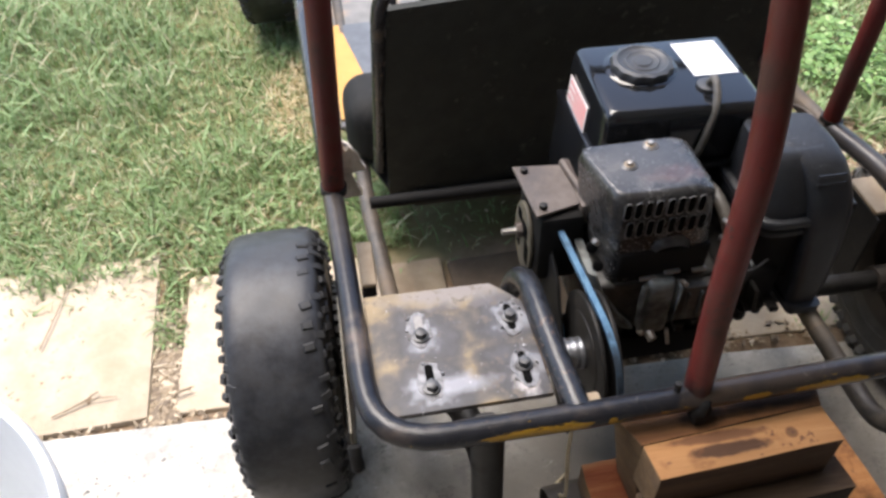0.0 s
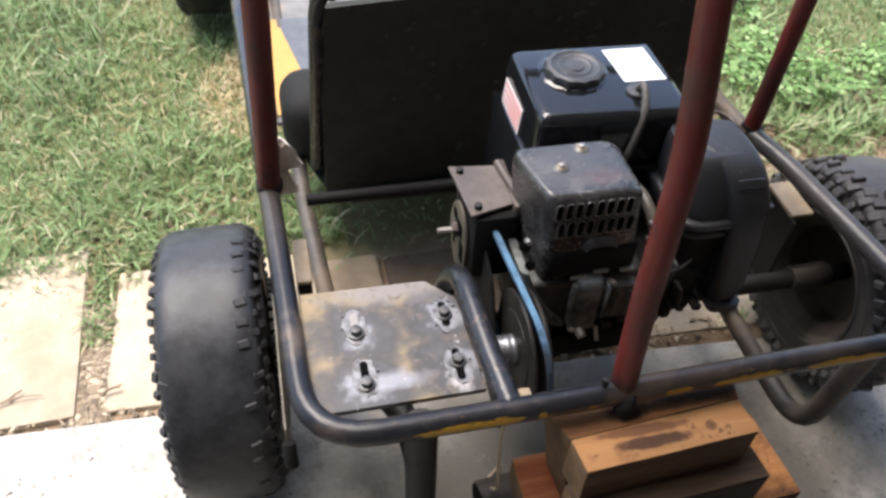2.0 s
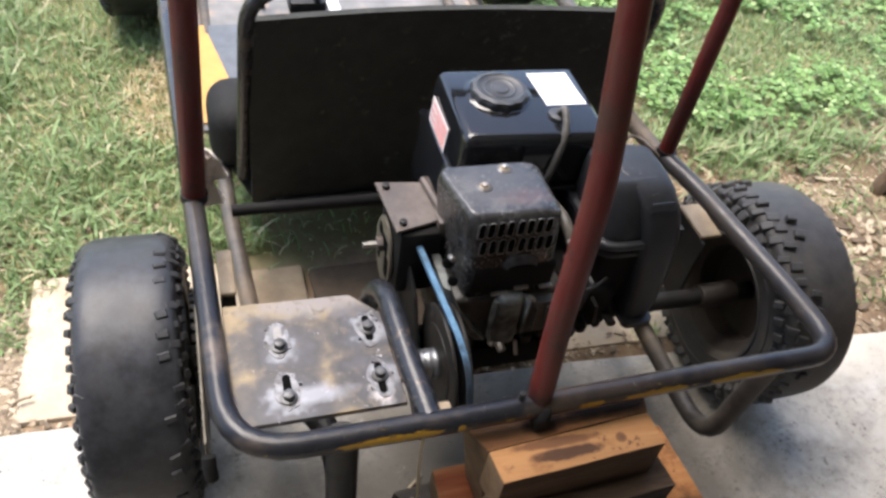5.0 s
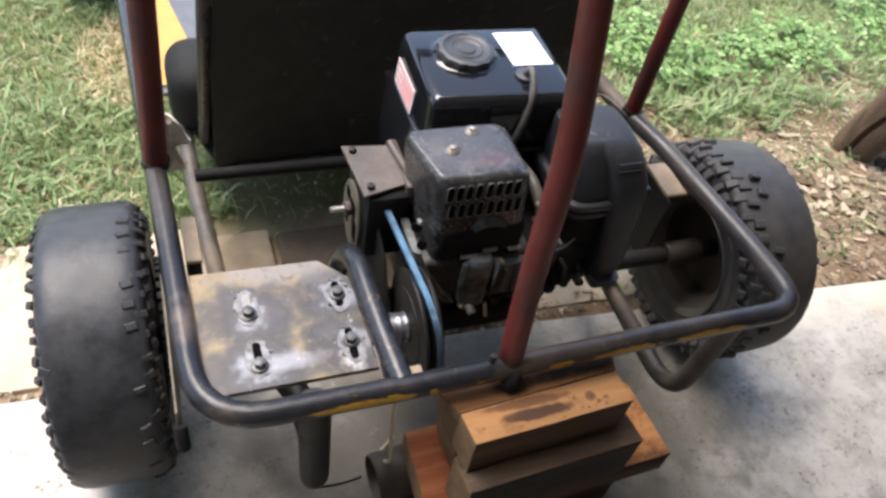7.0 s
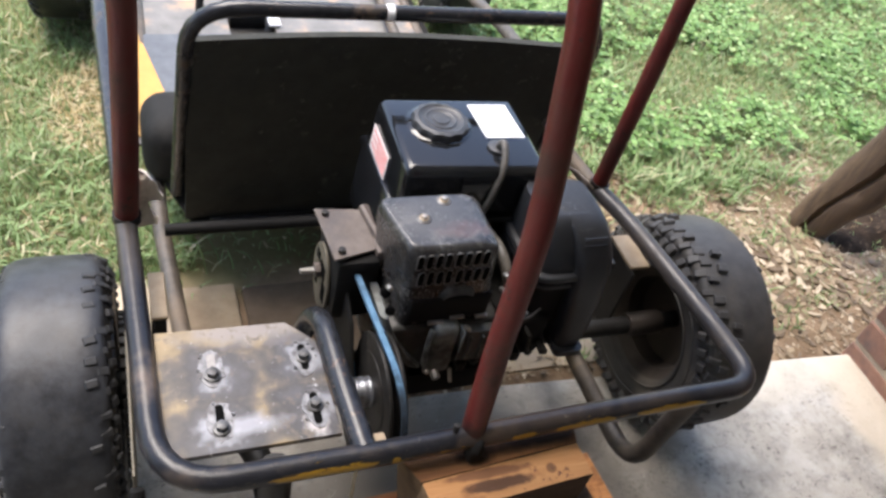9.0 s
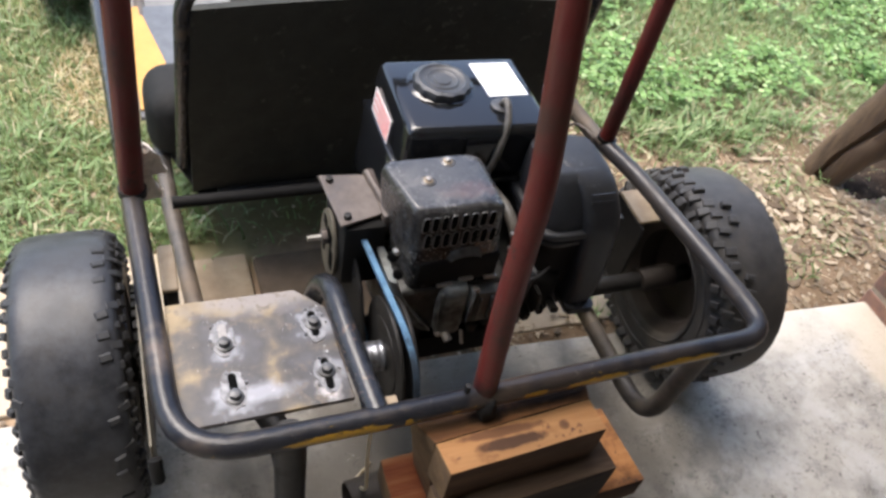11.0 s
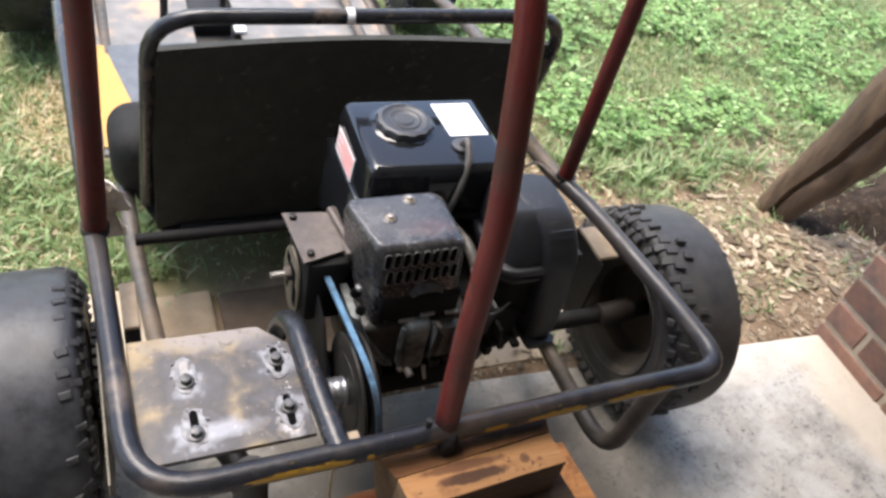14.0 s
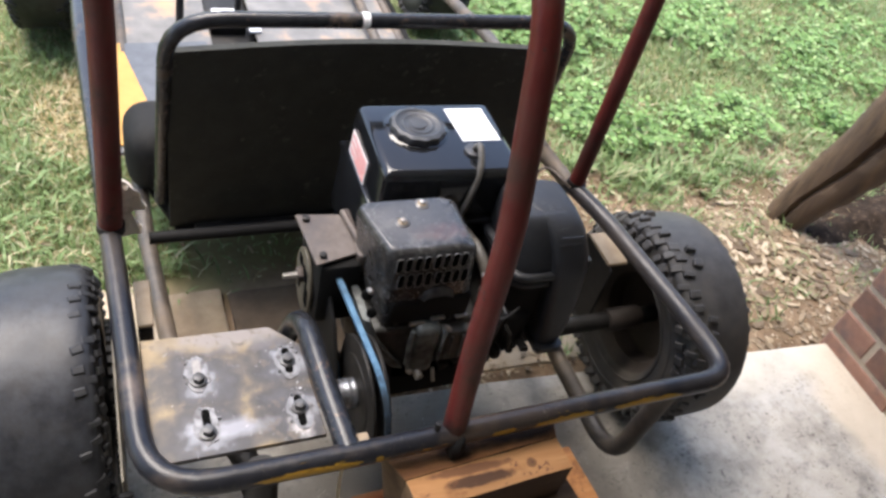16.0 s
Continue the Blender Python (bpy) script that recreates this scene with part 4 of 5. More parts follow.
part("side_strap", hexa([(-0.128, 0.33, 0.37), (-0.112, 0.33, 0.37), (-0.112, 0.5, 0.36), (-0.128, 0.5, 0.36), (-0.112, 0.325, 0.475), (-0.1, 0.325, 0.475), (-0.1, 0.525, 0.475), (-0.112, 0.525, 0.475)], 0.004), TANK, engine)
part("filler_neck", disc((-0.02, 0.447, 0.551), (0, 0, 1), 0.058, 0.006, 48, 0.002, r2=0.05), TANK, engine)
capb = bmesh.new()
sides = 60
prof = [(0.041, -0.003), (0.0438, 0.002), (0.0438, 0.015), (0.0418, 0.0195), (0.036, 0.021), (0.033, 0.0185), (0.025, 0.0185), (0.0235, 0.0198), (0.0215, 0.0185), (0.014, 0.0185), (0.0125, 0.0202), (0.004, 0.0202)]
rings = []
for q, zz in prof:
    ring = []
    for k in range(sides):
        a = k * math.tau / sides
        lobe = 1 + (0.045 * max(-0.4, math.cos(a * 12)) if q > 0.041 else 0)
        ring.append(capb.verts.new((-0.021 + q * lobe * math.cos(a), 0.443 + q * lobe * math.sin(a), 0.546 + zz)))
    rings.append(ring)
for q, w in zip(rings, rings[1:]):
    for k in range(sides):
        capb.faces.new((q[k], q[(k + 1) % sides], w[(k + 1) % sides], w[k]))
capb.faces.new(rings[-1])
part("fuel_cap", capb, CAP, engine, "lobed black fuel cap")
part("paper_label", slab_of([(0.047, 0.411), (0.112, 0.409), (0.109, 0.494), (0.043, 0.496)], 0.5515, 0.5528), LABEL, engine, "blank white paper label")
rl = part("warning_label", hexa([(-0.1088, 0.41, 0.474), (-0.1076, 0.41, 0.474), (-0.1066, 0.497, 0.474), (-0.1078, 0.497, 0.474), (-0.1058, 0.41, 0.518), (-0.1046, 0.41, 0.518), (-0.1036, 0.497, 0.518), (-0.1048, 0.497, 0.518)]), RED_LABEL, engine, "white warning label with red print bars")
for k in range(6):
    z = 0.479 + k * 0.0062
    ox = -0.1093 + (z - 0.474) * 0.068
    part("print_bar", slab_of([(ox, 0.414), (ox + 0.001, 0.414), (ox + 0.0019, 0.492 if k % 2 else 0.465), (ox + 0.0009, 0.492 if k % 2 else 0.465)], z, z + 0.0017), RED_INK, rl)
part("grommet", disc((0.056, 0.384, 0.553), (0, 0, 1), 0.017, 0.008, 28, 0.002), CAP, engine)
part("fuel_hose", tube([(0.056, 0.386, 0.553), (0.058, 0.376, 0.574), (0.052, 0.342, 0.555), (0.034, 0.322, 0.5), (0.02, 0.33, 0.44), (0.02, 0.34, 0.39)], 0.0056, 0.03, 10), HOSE, engine)
part("intake_pipe", tube([(0.038, 0.35, 0.44), (0.038, 0.25, 0.465), (0.044, 0.21, 0.43), (0.055, 0.2, 0.36)], 0.0085, 0.03, 12), HOSE, engine)
part("throttle_lever", hexa([(0.052, 0.168, 0.352), (0.058, 0.168, 0.352), (0.058, 0.2, 0.345), (0.052, 0.2, 0.345), (0.06, 0.168, 0.412), (0.066, 0.168, 0.412), (0.066, 0.19, 0.412), (0.06, 0.19, 0.412)], 0.002, 1), PULLEY, engine)
part("linkage_rod", tube([(0.03, 0.16, 0.41), (0.062, 0.165, 0.408), (0.098, 0.19, 0.395)], 0.002, 0.01, 6), PULLEY, engine)
part("choke_lever", hexa([(0.095, 0.178, 0.3), (0.102, 0.178, 0.3), (0.102, 0.2, 0.3), (0.095, 0.2, 0.3), (0.088, 0.176, 0.345), (0.095, 0.176, 0.345), (0.095, 0.2, 0.345), (0.088, 0.2, 0.345)], 0.0015, 1), DARK, engine)
for k in range(7):
    part("oil_rib", rough_up(box(-0.02 + 0.024 * k, -0.006 + 0.024 * k, 0.175 + 0.003 * (k % 3), 0.22, 0.279 + 0.005 * (k * 5 % 4), 0.3, 0.003, 1), 0.004, 60, k), DARK, engine)
part("drain_plug", disc((-0.06, 0.17, 0.292), (0.2, -1, -0.3), 0.007, 0.02, 6, 0.001), STEEL, engine)

# muffler guard
GY = 0.197
guard = part("muffler_guard", crowned([(-0.134, GY), (-0.001, GY), (-0.001, 0.306), (-0.156, 0.306)], 0.384, 0.523, 0.539, (0.006, 0.028, 0.01, 0.006), 0.016, 1.0, 8,
                                      [(-0.124, GY - 0.004), (0.012, GY - 0.004), (0.012, 0.306), (-0.14, 0.306)]), GUARD, engine, "heat-stained dusty black muffler guard with two rows of slots")
for sx, sy in ((-0.1, 0.256), (-0.06, 0.29)):
    part("dimple", disc((sx, sy, 0.5395), (0, 0, 1), 0.0125, 0.0025, 24, 0.001, r2=0.009), GUARD_TOP, guard)
    part("screw", disc((sx, sy, 0.5405), (0, 0, 1), 0.008, 0.003, 20, 0.001, r2=0.0065), HANGER, guard)
    part("screw", disc((sx, sy, 0.543), (0, 0, 1), 0.0048, 0.005, 12, 0.0015), STEEL, guard)


def oval_block(w, h, depth, bevel):
    """An upright oval plate facing -y."""
    pts = [(w * math.cos(a), (h - w) * (1 if math.sin(a) > 0 else -1) + w * math.sin(a)) for a in (math.pi / 16 + q * math.tau / 16 for q in range(16))]
    bm = slab_of(pts, 0.0, depth, bevel, 1)
    bm.transform(Matrix.Rotation(radians(90), 4, "X"))
    return bm


for row in range(2):
    for k in range(8):
        lean = Matrix.Translation((-0.1185 + 0.0069 * row + k * 0.0134 + (0.002 if k > 3 else 0), GY - 0.0006 - 0.0002 * row, 0.5165 - 0.0325 * row))
        lip = oval_block(0.0058, 0.0148, 0.0016, 0.0007)
        lip.transform(lean @ Matrix.Translation((0, 0, -0.0012)))
        slot = part("vent_slot", lip, LIP, guard)
        hole = oval_block(0.0042, 0.0128, 0.0022, 0.0)
        hole.transform(lean)
        part("vent_hole", hole, PIT, slot)
hood = bmesh.new()
rings = []
for j in range(5):
    b = math.pi / 2 * j / 4
    rings.append([hood.verts.new((-0.05 + (0.03 - 0.008 * math.sin(b)) * math.cos(a), GY + 0.002 - 0.013 * math.sin(b), 0.444 + (0.02 - 0.012 * (1 - math.cos(b))) * math.sin(a))) for a in (math.pi * k / 14 for k in range(15))])
for a, b in zip(rings, rings[1:]):
    for k in range(14):
        hood.faces.new((a[k], a[k + 1], b[k + 1], b[k]))
bmesh.ops.solidify(hood, geom=hood.faces[:], thickness=0.0018)
part("outlet_hood", hood, GUARD_TOP, guard)
# Black plate painting the recess shade over the guard's lower front.
part("outlet", box(-0.12, 0.008, GY - 0.0056, GY + 0.01, 0.392, 0.443, 0.006, 3), MATT_BLACK, guard)
part("guard_lip", tube([(-0.118, GY - 0.006, 0.386), (-0.06, GY - 0.007, 0.385), (0.008, GY - 0.006, 0.386), (0.014, GY + 0.02, 0.386)], 0.0026, 0.01, 8), DARK, guard)
for x0, x1, z in ((-0.052, -0.03, 0.4), (-0.012, 0.008, 0.397), (-0.085, -0.06, 0.392)):
    part("lip_tab", box(x0, x1, GY - 0.011, GY - 0.004, z - 0.003, z + 0.002, 0.001, 1), STEEL, guard)
# castings under the guard
def profile_block(pts, y0, y1, bevel, segs=3):
    """A block with an outline in x and z, from y0 back to y1."""
    bm = slab_of(pts, -y1, -y0, bevel, segs)
    bm.transform(Matrix.Rotation(radians(90), 4, "X"))
    return bm


OILY = mat("grimy cast aluminium", (0.035, 0.036, 0.035), (0.09, 0.09, 0.085), 42, 0.4, 0.1, 0.2, 160, (0.02, 0.018, 0.017), 16, 0.54, 0.1, 0.6)
PALE_CAST = mat("worn pale cast aluminium", (0.13, 0.142, 0.138), (0.22, 0.236, 0.23), 50, 0.42, 0.15, 0.2, 180, (0.045, 0.045, 0.042), 22, 0.54, 0.1, 0.6)
part("crankcase_front", profile_block([(-0.14, 0.383), (-0.132, 0.348), (-0.108, 0.306), (-0.075, 0.281), (-0.03, 0.275), (0.028, 0.292), (0.04, 0.32), (0.035, 0.383)], 0.192, 0.33, 0.008), OILY, engine, "grimy cast aluminium crankcase")
part("casting_flange", loft([[(-0.158, 0.196, 0.412), (-0.148, 0.187, 0.412), (-0.146, 0.26, 0.412), (-0.158, 0.26, 0.412)], [(-0.15, 0.186, 0.372), (-0.132, 0.178, 0.372), (-0.13, 0.26, 0.372), (-0.15, 0.26, 0.372)],
                             [(-0.128, 0.184, 0.332), (-0.108, 0.176, 0.332), (-0.106, 0.26, 0.332), (-0.128, 0.26, 0.332)], [(-0.1, 0.184, 0.297), (-0.082, 0.178, 0.297), (-0.08, 0.26, 0.297), (-0.1, 0.26, 0.297)]], 0.004), PALE_CAST, engine, "pale cast aluminium flange")
for bx, by, bz in ((-0.14, 0.18, 0.352), (-0.148, 0.19, 0.43), (-0.15, 0.215, 0.44)):
    part("flange_hole", disc((bx, by, bz), (-0.5, -1, 0.4), 0.0075, 0.006, 16, 0.001), PIT, engine)
part("cover_rib", tube([(-0.08, 0.178, 0.388), (-0.084, 0.174, 0.36), (-0.081, 0.172, 0.32), (-0.074, 0.174, 0.292)], 0.0042, 0.02, 8, flat=0.6), PALE_CAST, engine)
part("side_cover", crowned([(-0.076, 0.172), (-0.034, 0.172), (-0.034, 0.22), (-0.076, 0.22)], 0.292, 0.375, 0.392, (0.006, 0.006, 0.008, 0.0), 0.014), PALE_CAST, engine, "oily aluminium cover")
part("cover_rib", box(-0.033, -0.028, 0.168, 0.2, 0.315, 0.385, 0.002, 1), PALE_CAST, engine)
part("block_face", loft([[(-0.026, 0.174, 0.31), (0.034, 0.174, 0.31), (0.034, 0.22, 0.31), (-0.026, 0.22, 0.31)], [(-0.026, 0.17, 0.34), (0.034, 0.172, 0.338), (0.034, 0.22, 0.338), (-0.026, 0.22, 0.34)], [(-0.024, 0.174, 0.378), (0.03, 0.176, 0.374), (0.03, 0.22, 0.374), (-0.024, 0.22, 0.378)]], 0.006), OILY, engine, "rust-brown dirty casting")
for k in range(3):
    part("block_rib", box(-0.02 + 0.02 * k, -0.014 + 0.02 * k, 0.167, 0.2, 0.318, 0.37, 0.0018, 1), OILY, engine)
# Black box added as the shade in the gap under the engine.
part("mount_block", box(-0.1, 0.05, 0.2, 0.44, 0.185, 0.29, 0.012, 2), MATT_BLACK, engine)
for bx, by, bz in ((0.012, 0.18, 0.462), (0.01, 0.182, 0.49), (-0.075, 0.17, 0.3), (0.02, 0.172, 0.325), (-0.148, 0.21, 0.455), (-0.03, 0.17, 0.395), (0.03, 0.175, 0.39)):
    part("bolt", disc((bx, by, bz), (0.1, -1, 0.4), 0.0042, 0.012, 6, 0.001), STEEL, engine)
part("stud", tube([(-0.033, 0.175, 0.292), (-0.03, 0.166, 0.268)], 0.003, sides=8), STEEL, engine)

# air cleaner
AIR_PLAN = [(0.083, 0.206), (0.206, 0.206), (0.206, 0.342), (0.083, 0.346)]
air = part("air_cleaner", crowned(AIR_PLAN, 0.444, 0.458, 0.532, (0.0, 0.026, 0.048, 0.012), 0.03, 0.62, 12), AIR, engine, "rounded matt black air cleaner cover")
for z0, g, h in ((0.444, 0.0105, 0.0105), (0.425, 0.006, 0.009)):
    ledge = [(0.083 - g, 0.206 - g), (0.206 + g, 0.206 - g), (0.206 + g, 0.342 + g), (0.083 - g, 0.346 + g)]
    part("filter_rim", crowned(ledge, z0, z0 + h * 0.4, z0 + h, (0.0035, 0.0035, 0.0035, 0.0035), 0.036, 1.0, 4), AIR, air, "moulded black lip round the cover")
part("filter_base", crowned([(0.086, 0.21), (0.2, 0.21), (0.2, 0.34), (0.086, 0.34)], 0.33, 0.42, 0.446, (0.002, 0.002, 0.002, 0.002), 0.03, 1.0, 3), MATT_BLACK, air)
DUCT = [(0.156, 0.2, 0.182, 0.292), (0.152, 0.205, 0.18, 0.33), (0.147, 0.207, 0.184, 0.39), (0.144, 0.206, 0.188, 0.43), (0.141, 0.204, 0.192, 0.46), (0.137, 0.201, 0.2, 0.485), (0.132, 0.197, 0.213, 0.506), (0.127, 0.192, 0.228, 0.522), (0.12, 0.187, 0.249, 0.531), (0.114, 0.182, 0.275, 0.534)]
part("intake_duct", loft([[(x0, y, z), (x1, y, z), (x1, max(y + 0.05, 0.25), z), (x0, max(y + 0.05, 0.25), z)] for x0, x1, y, z in DUCT], 0.017), AIR, air, "moulded black intake duct")
part("duct_lip", loft([[(0.152, 0.172, z), (0.204, 0.172, z), (0.204, 0.24, z), (0.152, 0.24, z)] for z in (0.284, 0.288, 0.296)], 0.012), AIR, air)
part("carburettor", box(0.06, 0.14, 0.2, 0.31, 0.26, 0.36, 0.014, 3), MATT_BLACK, air)
for k in range(3):
    x0, x1, y, z = DUCT[6]
    part("ridge", tube([(x0 + 0.012, y - 0.001 - 0.003 * k + 0.003, z + 0.009 - 0.012 * k), (x1 - 0.014, y - 0.001 - 0.003 * k + 0.003, z + 0.009 - 0.012 * k)], 0.0018, sides=6), AIR, air)
part("clip", box(0.212, 0.222, 0.214, 0.246, 0.43, 0.457, 0.004, 2), PULLEY, air)

# drive: bracket, clutch, belt, driven pulley
brk = part("bracket", slab_of([(-0.222, 0.372), (-0.15, 0.364), (-0.148, 0.28), (-0.213, 0.265)], 0.456, 0.46, 0.0008, 1), BRACKET, kart, "brown sheet steel bracket with two bolts")
for bx, by in ((-0.208, 0.358), (-0.2, 0.28)):
    part("bolt", disc((bx, by, 0.463), (0, 0, 1), 0.006, 0.007, 6, 0.001), DARK, brk)
part("bracket_arm", box(-0.150, -0.137, 0.27, 0.375, 0.43, 0.463, 0.005, 2), BRACKET, brk)
part("arm_pin", tube([(-0.15, 0.366, 0.463), (-0.14, 0.29, 0.463)], 0.006, sides=10), BRACKET, brk)
oval = disc((0, 0, 0), (1, 0, 0), 0.05, 0.006, 36, 0.002)
bmesh.ops.scale(oval, vec=(1, 0.86, 1.22), verts=oval.verts)
oval.transform(Matrix.Translation((-0.212, 0.318, 0.37)))
face = part("slotted_plate", oval, TAN, brk, "tan slotted clutch cover plate")
for dy, dz, hy, hz in ((-0.026, -0.016, 0.009, 0.018), (-0.012, 0.018, 0.013, 0.012), (0.018, -0.022, 0.008, 0.014), (0.016, 0.024, 0.009, 0.009)):
    part("slot", box(-0.2165, -0.2145, 0.318 + dy - hy, 0.318 + dy + hy, 0.378 + dz - hz, 0.378 + dz + hz, 0.0009, 1), PIT, face)
part("bolt", tube([(-0.246, 0.318, 0.385), (-0.2, 0.318, 0.385)], 0.0048, sides=8), STEEL, brk)
part("nut", disc((-0.22, 0.318, 0.385), (1, 0, 0), 0.012, 0.01, 6, 0.001), BRACKET, brk)
part("clutch_housing", box(-0.208, -0.142, 0.262, 0.372, 0.33, 0.452, 0.01, 2), MATT_BLACK, kart)
part("drive_pulley", disc((-0.17, 0.33, 0.385), (1, 0, 0), 0.055, 0.05, 36, 0.006), DARK, kart)
part("clutch_backplate", hexa([(-0.19, 0.1, 0.17), (-0.184, 0.1, 0.17), (-0.184, 0.37, 0.2), (-0.19, 0.37, 0.2), (-0.19, 0.22, 0.37), (-0.184, 0.22, 0.37), (-0.184, 0.37, 0.45), (-0.19, 0.37, 0.45)], 0.002, 1), MATT_BLACK, kart)
HUB = mat("machined hub steel", (0.2, 0.21, 0.23), (0.34, 0.35, 0.38), 90, 0.34, 0.8, 0.04, 400, (0.12, 0.11, 0.1), 40, 0.6, 0.08, 0.5)
PC = Vector((-0.162, 0.135, 0.322))
drv = part("driven_pulley", disc(PC + Vector((-0.007, 0, 0)), (1, 0, 0), 0.085, 0.006, 48, 0.002), DARK, kart)
part("sheave", disc(PC + Vector((0.014, 0, 0)), (1, 0, 0), 0.085, 0.006, 48, 0.002), DARK, drv)
part("sheave", disc(PC + Vector((-0.009, 0, 0)), (1, 0, 0), 0.058, 0.006, 40, 0.003), DARK, drv)
part("hub", disc(PC + Vector((-0.022, 0.0, 0.0)), (1, 0, 0), 0.021, 0.03, 28, 0.003), HUB, drv, "bright machined hub")
for k in range(3):
    part("hub_ring", disc(PC + Vector((-0.015 - 0.009 * k, 0.0, 0.0)), (1, 0, 0), 0.0225, 0.005, 28, 0.0015), HUB, drv)


def belt():
    """A belt round both pulleys."""
    a, ra, b, rb = Vector((0.33, 0.385)), 0.05, Vector((PC.y, PC.z)), 0.087
    pts = []
    d = b - a
    base = math.atan2(d.y, d.x)
    off = math.acos((ra - rb) / d.length)
    for i in range(25):
        t = base + off + (math.tau - 2 * off) * i / 24
        pts.append((a.x + ra * math.cos(t), a.y + ra * math.sin(t)))
    for i in range(25):
        t = base - off + (2 * off) * i / 24
        pts.append((b.x + rb * math.cos(t), b.y + rb * math.sin(t)))
    bm = bmesh.new()
    rings = []
    n = len(pts)
    for i, (y, z) in enumerate(pts):
        t = Vector((pts[(i + 1) % n][0] - pts[i - 1][0], pts[(i + 1) % n][1] - pts[i - 1][1])).normalized()
        nx = Vector((t.y, -t.x))
        slant = -0.024 * (y - PC.y) / (0.33 - PC.y)
        rings.append([bm.verts.new((PC.x + slant + sx, y + nx.x * h, z + nx.y * h)) for sx, h in ((-0.0042, 0.004), (0.0042, 0.004), (0.0028, -0.005), (-0.0028, -0.005))])
    for i in range(n):
        q, w = rings[i], rings[(i + 1) % n]
        for k in range(4):
            bm.faces.new((q[k], q[(k + 1) % 4], w[(k + 1) % 4], w[k]))
    bmesh.ops.recalc_face_normals(bm, faces=bm.faces)
    return bm


add_patch(BELT, (-0.117, -0.66, 0.345), (0.06, 0.07, 0.075), (0.012, 0.016, 0.022), 60, 0.9, 1.1, 1.7, 0.9)
add_specks(BELT, 90, 0.6, (0.03, 0.06, 0.1), 0.05, 0.4)
part("drive_belt", belt(), BELT, kart, "worn blue fabric drive belt")

# seat
pan = bmesh.new()
cols, rows = 14, 8
grid = []
for j in range(rows + 1):
    v = j / rows
    line = []
    for i in range(cols + 1):
        u = i / cols
        x = -0.378 + 0.695 * u
        dip = (0.012 + 0.038 * v) * math.sin(math.pi * u)
        line.append(pan.verts.new((x, 0.712 - 0.097 * v + dip, 0.128 + 0.457 * v - 0.014 * math.sin(math.pi * u) * v)))
    grid.append(line)
for a, b in zip(grid, grid[1:]):
    for i in range(cols):
        pan.faces.new((a[i], a[i + 1], b[i + 1], b[i]))
geo = bmesh.ops.extrude_face_region(pan, geom=pan.faces[:])
bmesh.ops.translate(pan, verts=[v for v in geo["geom"] if isinstance(v, bmesh.types.BMVert)], vec=(0, 0.012, 0.002))
bmesh.ops.recalc_face_normals(pan, faces=pan.faces)
part("seat_back", pan, VINYL, kart, "scratched black seat back panel")
part("seat_frame", tube([(-0.392, 0.715, 0.2), (-0.376, 0.60, 0.652), (0.325, 0.60, 0.652), (0.338, 0.715, 0.2)], TR * 0.8, 0.085), BLACK_TUBE, kart, "bent black tube round the seat back")
part("tape_band", tube([(-0.082, 0.60, 0.652), (-0.070, 0.60, 0.652)], TR * 0.86), LABEL, kart, "scrap of white tape")
part("seat_cushion", box(-0.448, 0.40, 0.768, 0.93, 0.15, 0.3, 0.05, 5), CUSHION, kart, "black vinyl seat cushion")
# Sheet added to stand for the shade under the seat.
part("belly_pan", slab_of([(-0.36, 0.69), (0.35, 0.66), (0.36, 2.05), (-0.42, 2.05), (-0.42, 0.86)], 0.118, 0.124), MATT_BLACK, kart, "dark sheet added for the shade under the seat")
rag = profile_block([(-0.466, 0.495), (-0.452, 0.48), (-0.437, 0.453), (-0.428, 0.432), (-0.432, 0.424), (-0.438, 0.428), (-0.446, 0.42), (-0.455, 0.416), (-0.46, 0.4), (-0.455, 0.387), (-0.437, 0.384), (-0.436, 0.376), (-0.46, 0.37), (-0.475, 0.372), (-0.478, 0.43)][::-1], 0.448, 0.451, 0.0)
bmesh.ops.triangulate(rag, faces=rag.faces[:])
bmesh.ops.subdivide_edges(rag, edges=rag.edges[:], cuts=3, use_grid_fill=True)
rough_up(rag, 0.012, 38, 3)
part("rag", rag, RAG, kart, "torn dirty cream rag caught behind the post")
part("wire_clip", tube([(0.245, 0.468, 0.425), (0.263, 0.476, 0.43), (0.28, 0.463, 0.427), (0.288, 0.44, 0.424), (0.3, 0.43, 0.415)], 0.0028, 0.01, 8), BRACKET, kart)

# floor pan ahead of the seat
part("floor_pan", box(-0.457, -0.215, 0.9, 2.1, 0.16, 0.17, 0.002, 1), PAN, kart, "scuffed grey floor sheet with rust")
part("floor_panel", box(-0.10, 0.30, 0.92, 2.1, 0.16, 0.171, 0.002, 1), PAN, kart, "scuffed grey floor sheet with rust")
part("side_panel", slab_of([(-0.455, 1.31), (-0.455, 0.92), (-0.362, 0.92), (-0.432, 1.31)], 0.171, 0.175), YELLOW, kart, "chipped yellow painted edge")
part("tape_patch", slab_of([(-0.4315, 1.31), (-0.3615, 0.92), (-0.24, 0.92), (-0.23, 1.32)], 0.1712, 0.1745), TAPE, kart, "wrinkled grey tape")
part("centre_channel", box(-0.215, -0.10, 1.05, 2.1, 0.13, 0.15, 0.004), DARK, kart)
part("pedal_bracket", box(-0.21, -0.12, 1.39, 1.43, 0.15, 0.185, 0.003), DARK, kart)
part("white_tab", box(-0.115, -0.085, 1.36, 1.42, 0.172, 0.18, 0.002), LABEL, kart)
part("white_tab", box(-0.2, -0.13, 1.44, 1.455, 0.17, 0.19, 0.002), LABEL, kart)
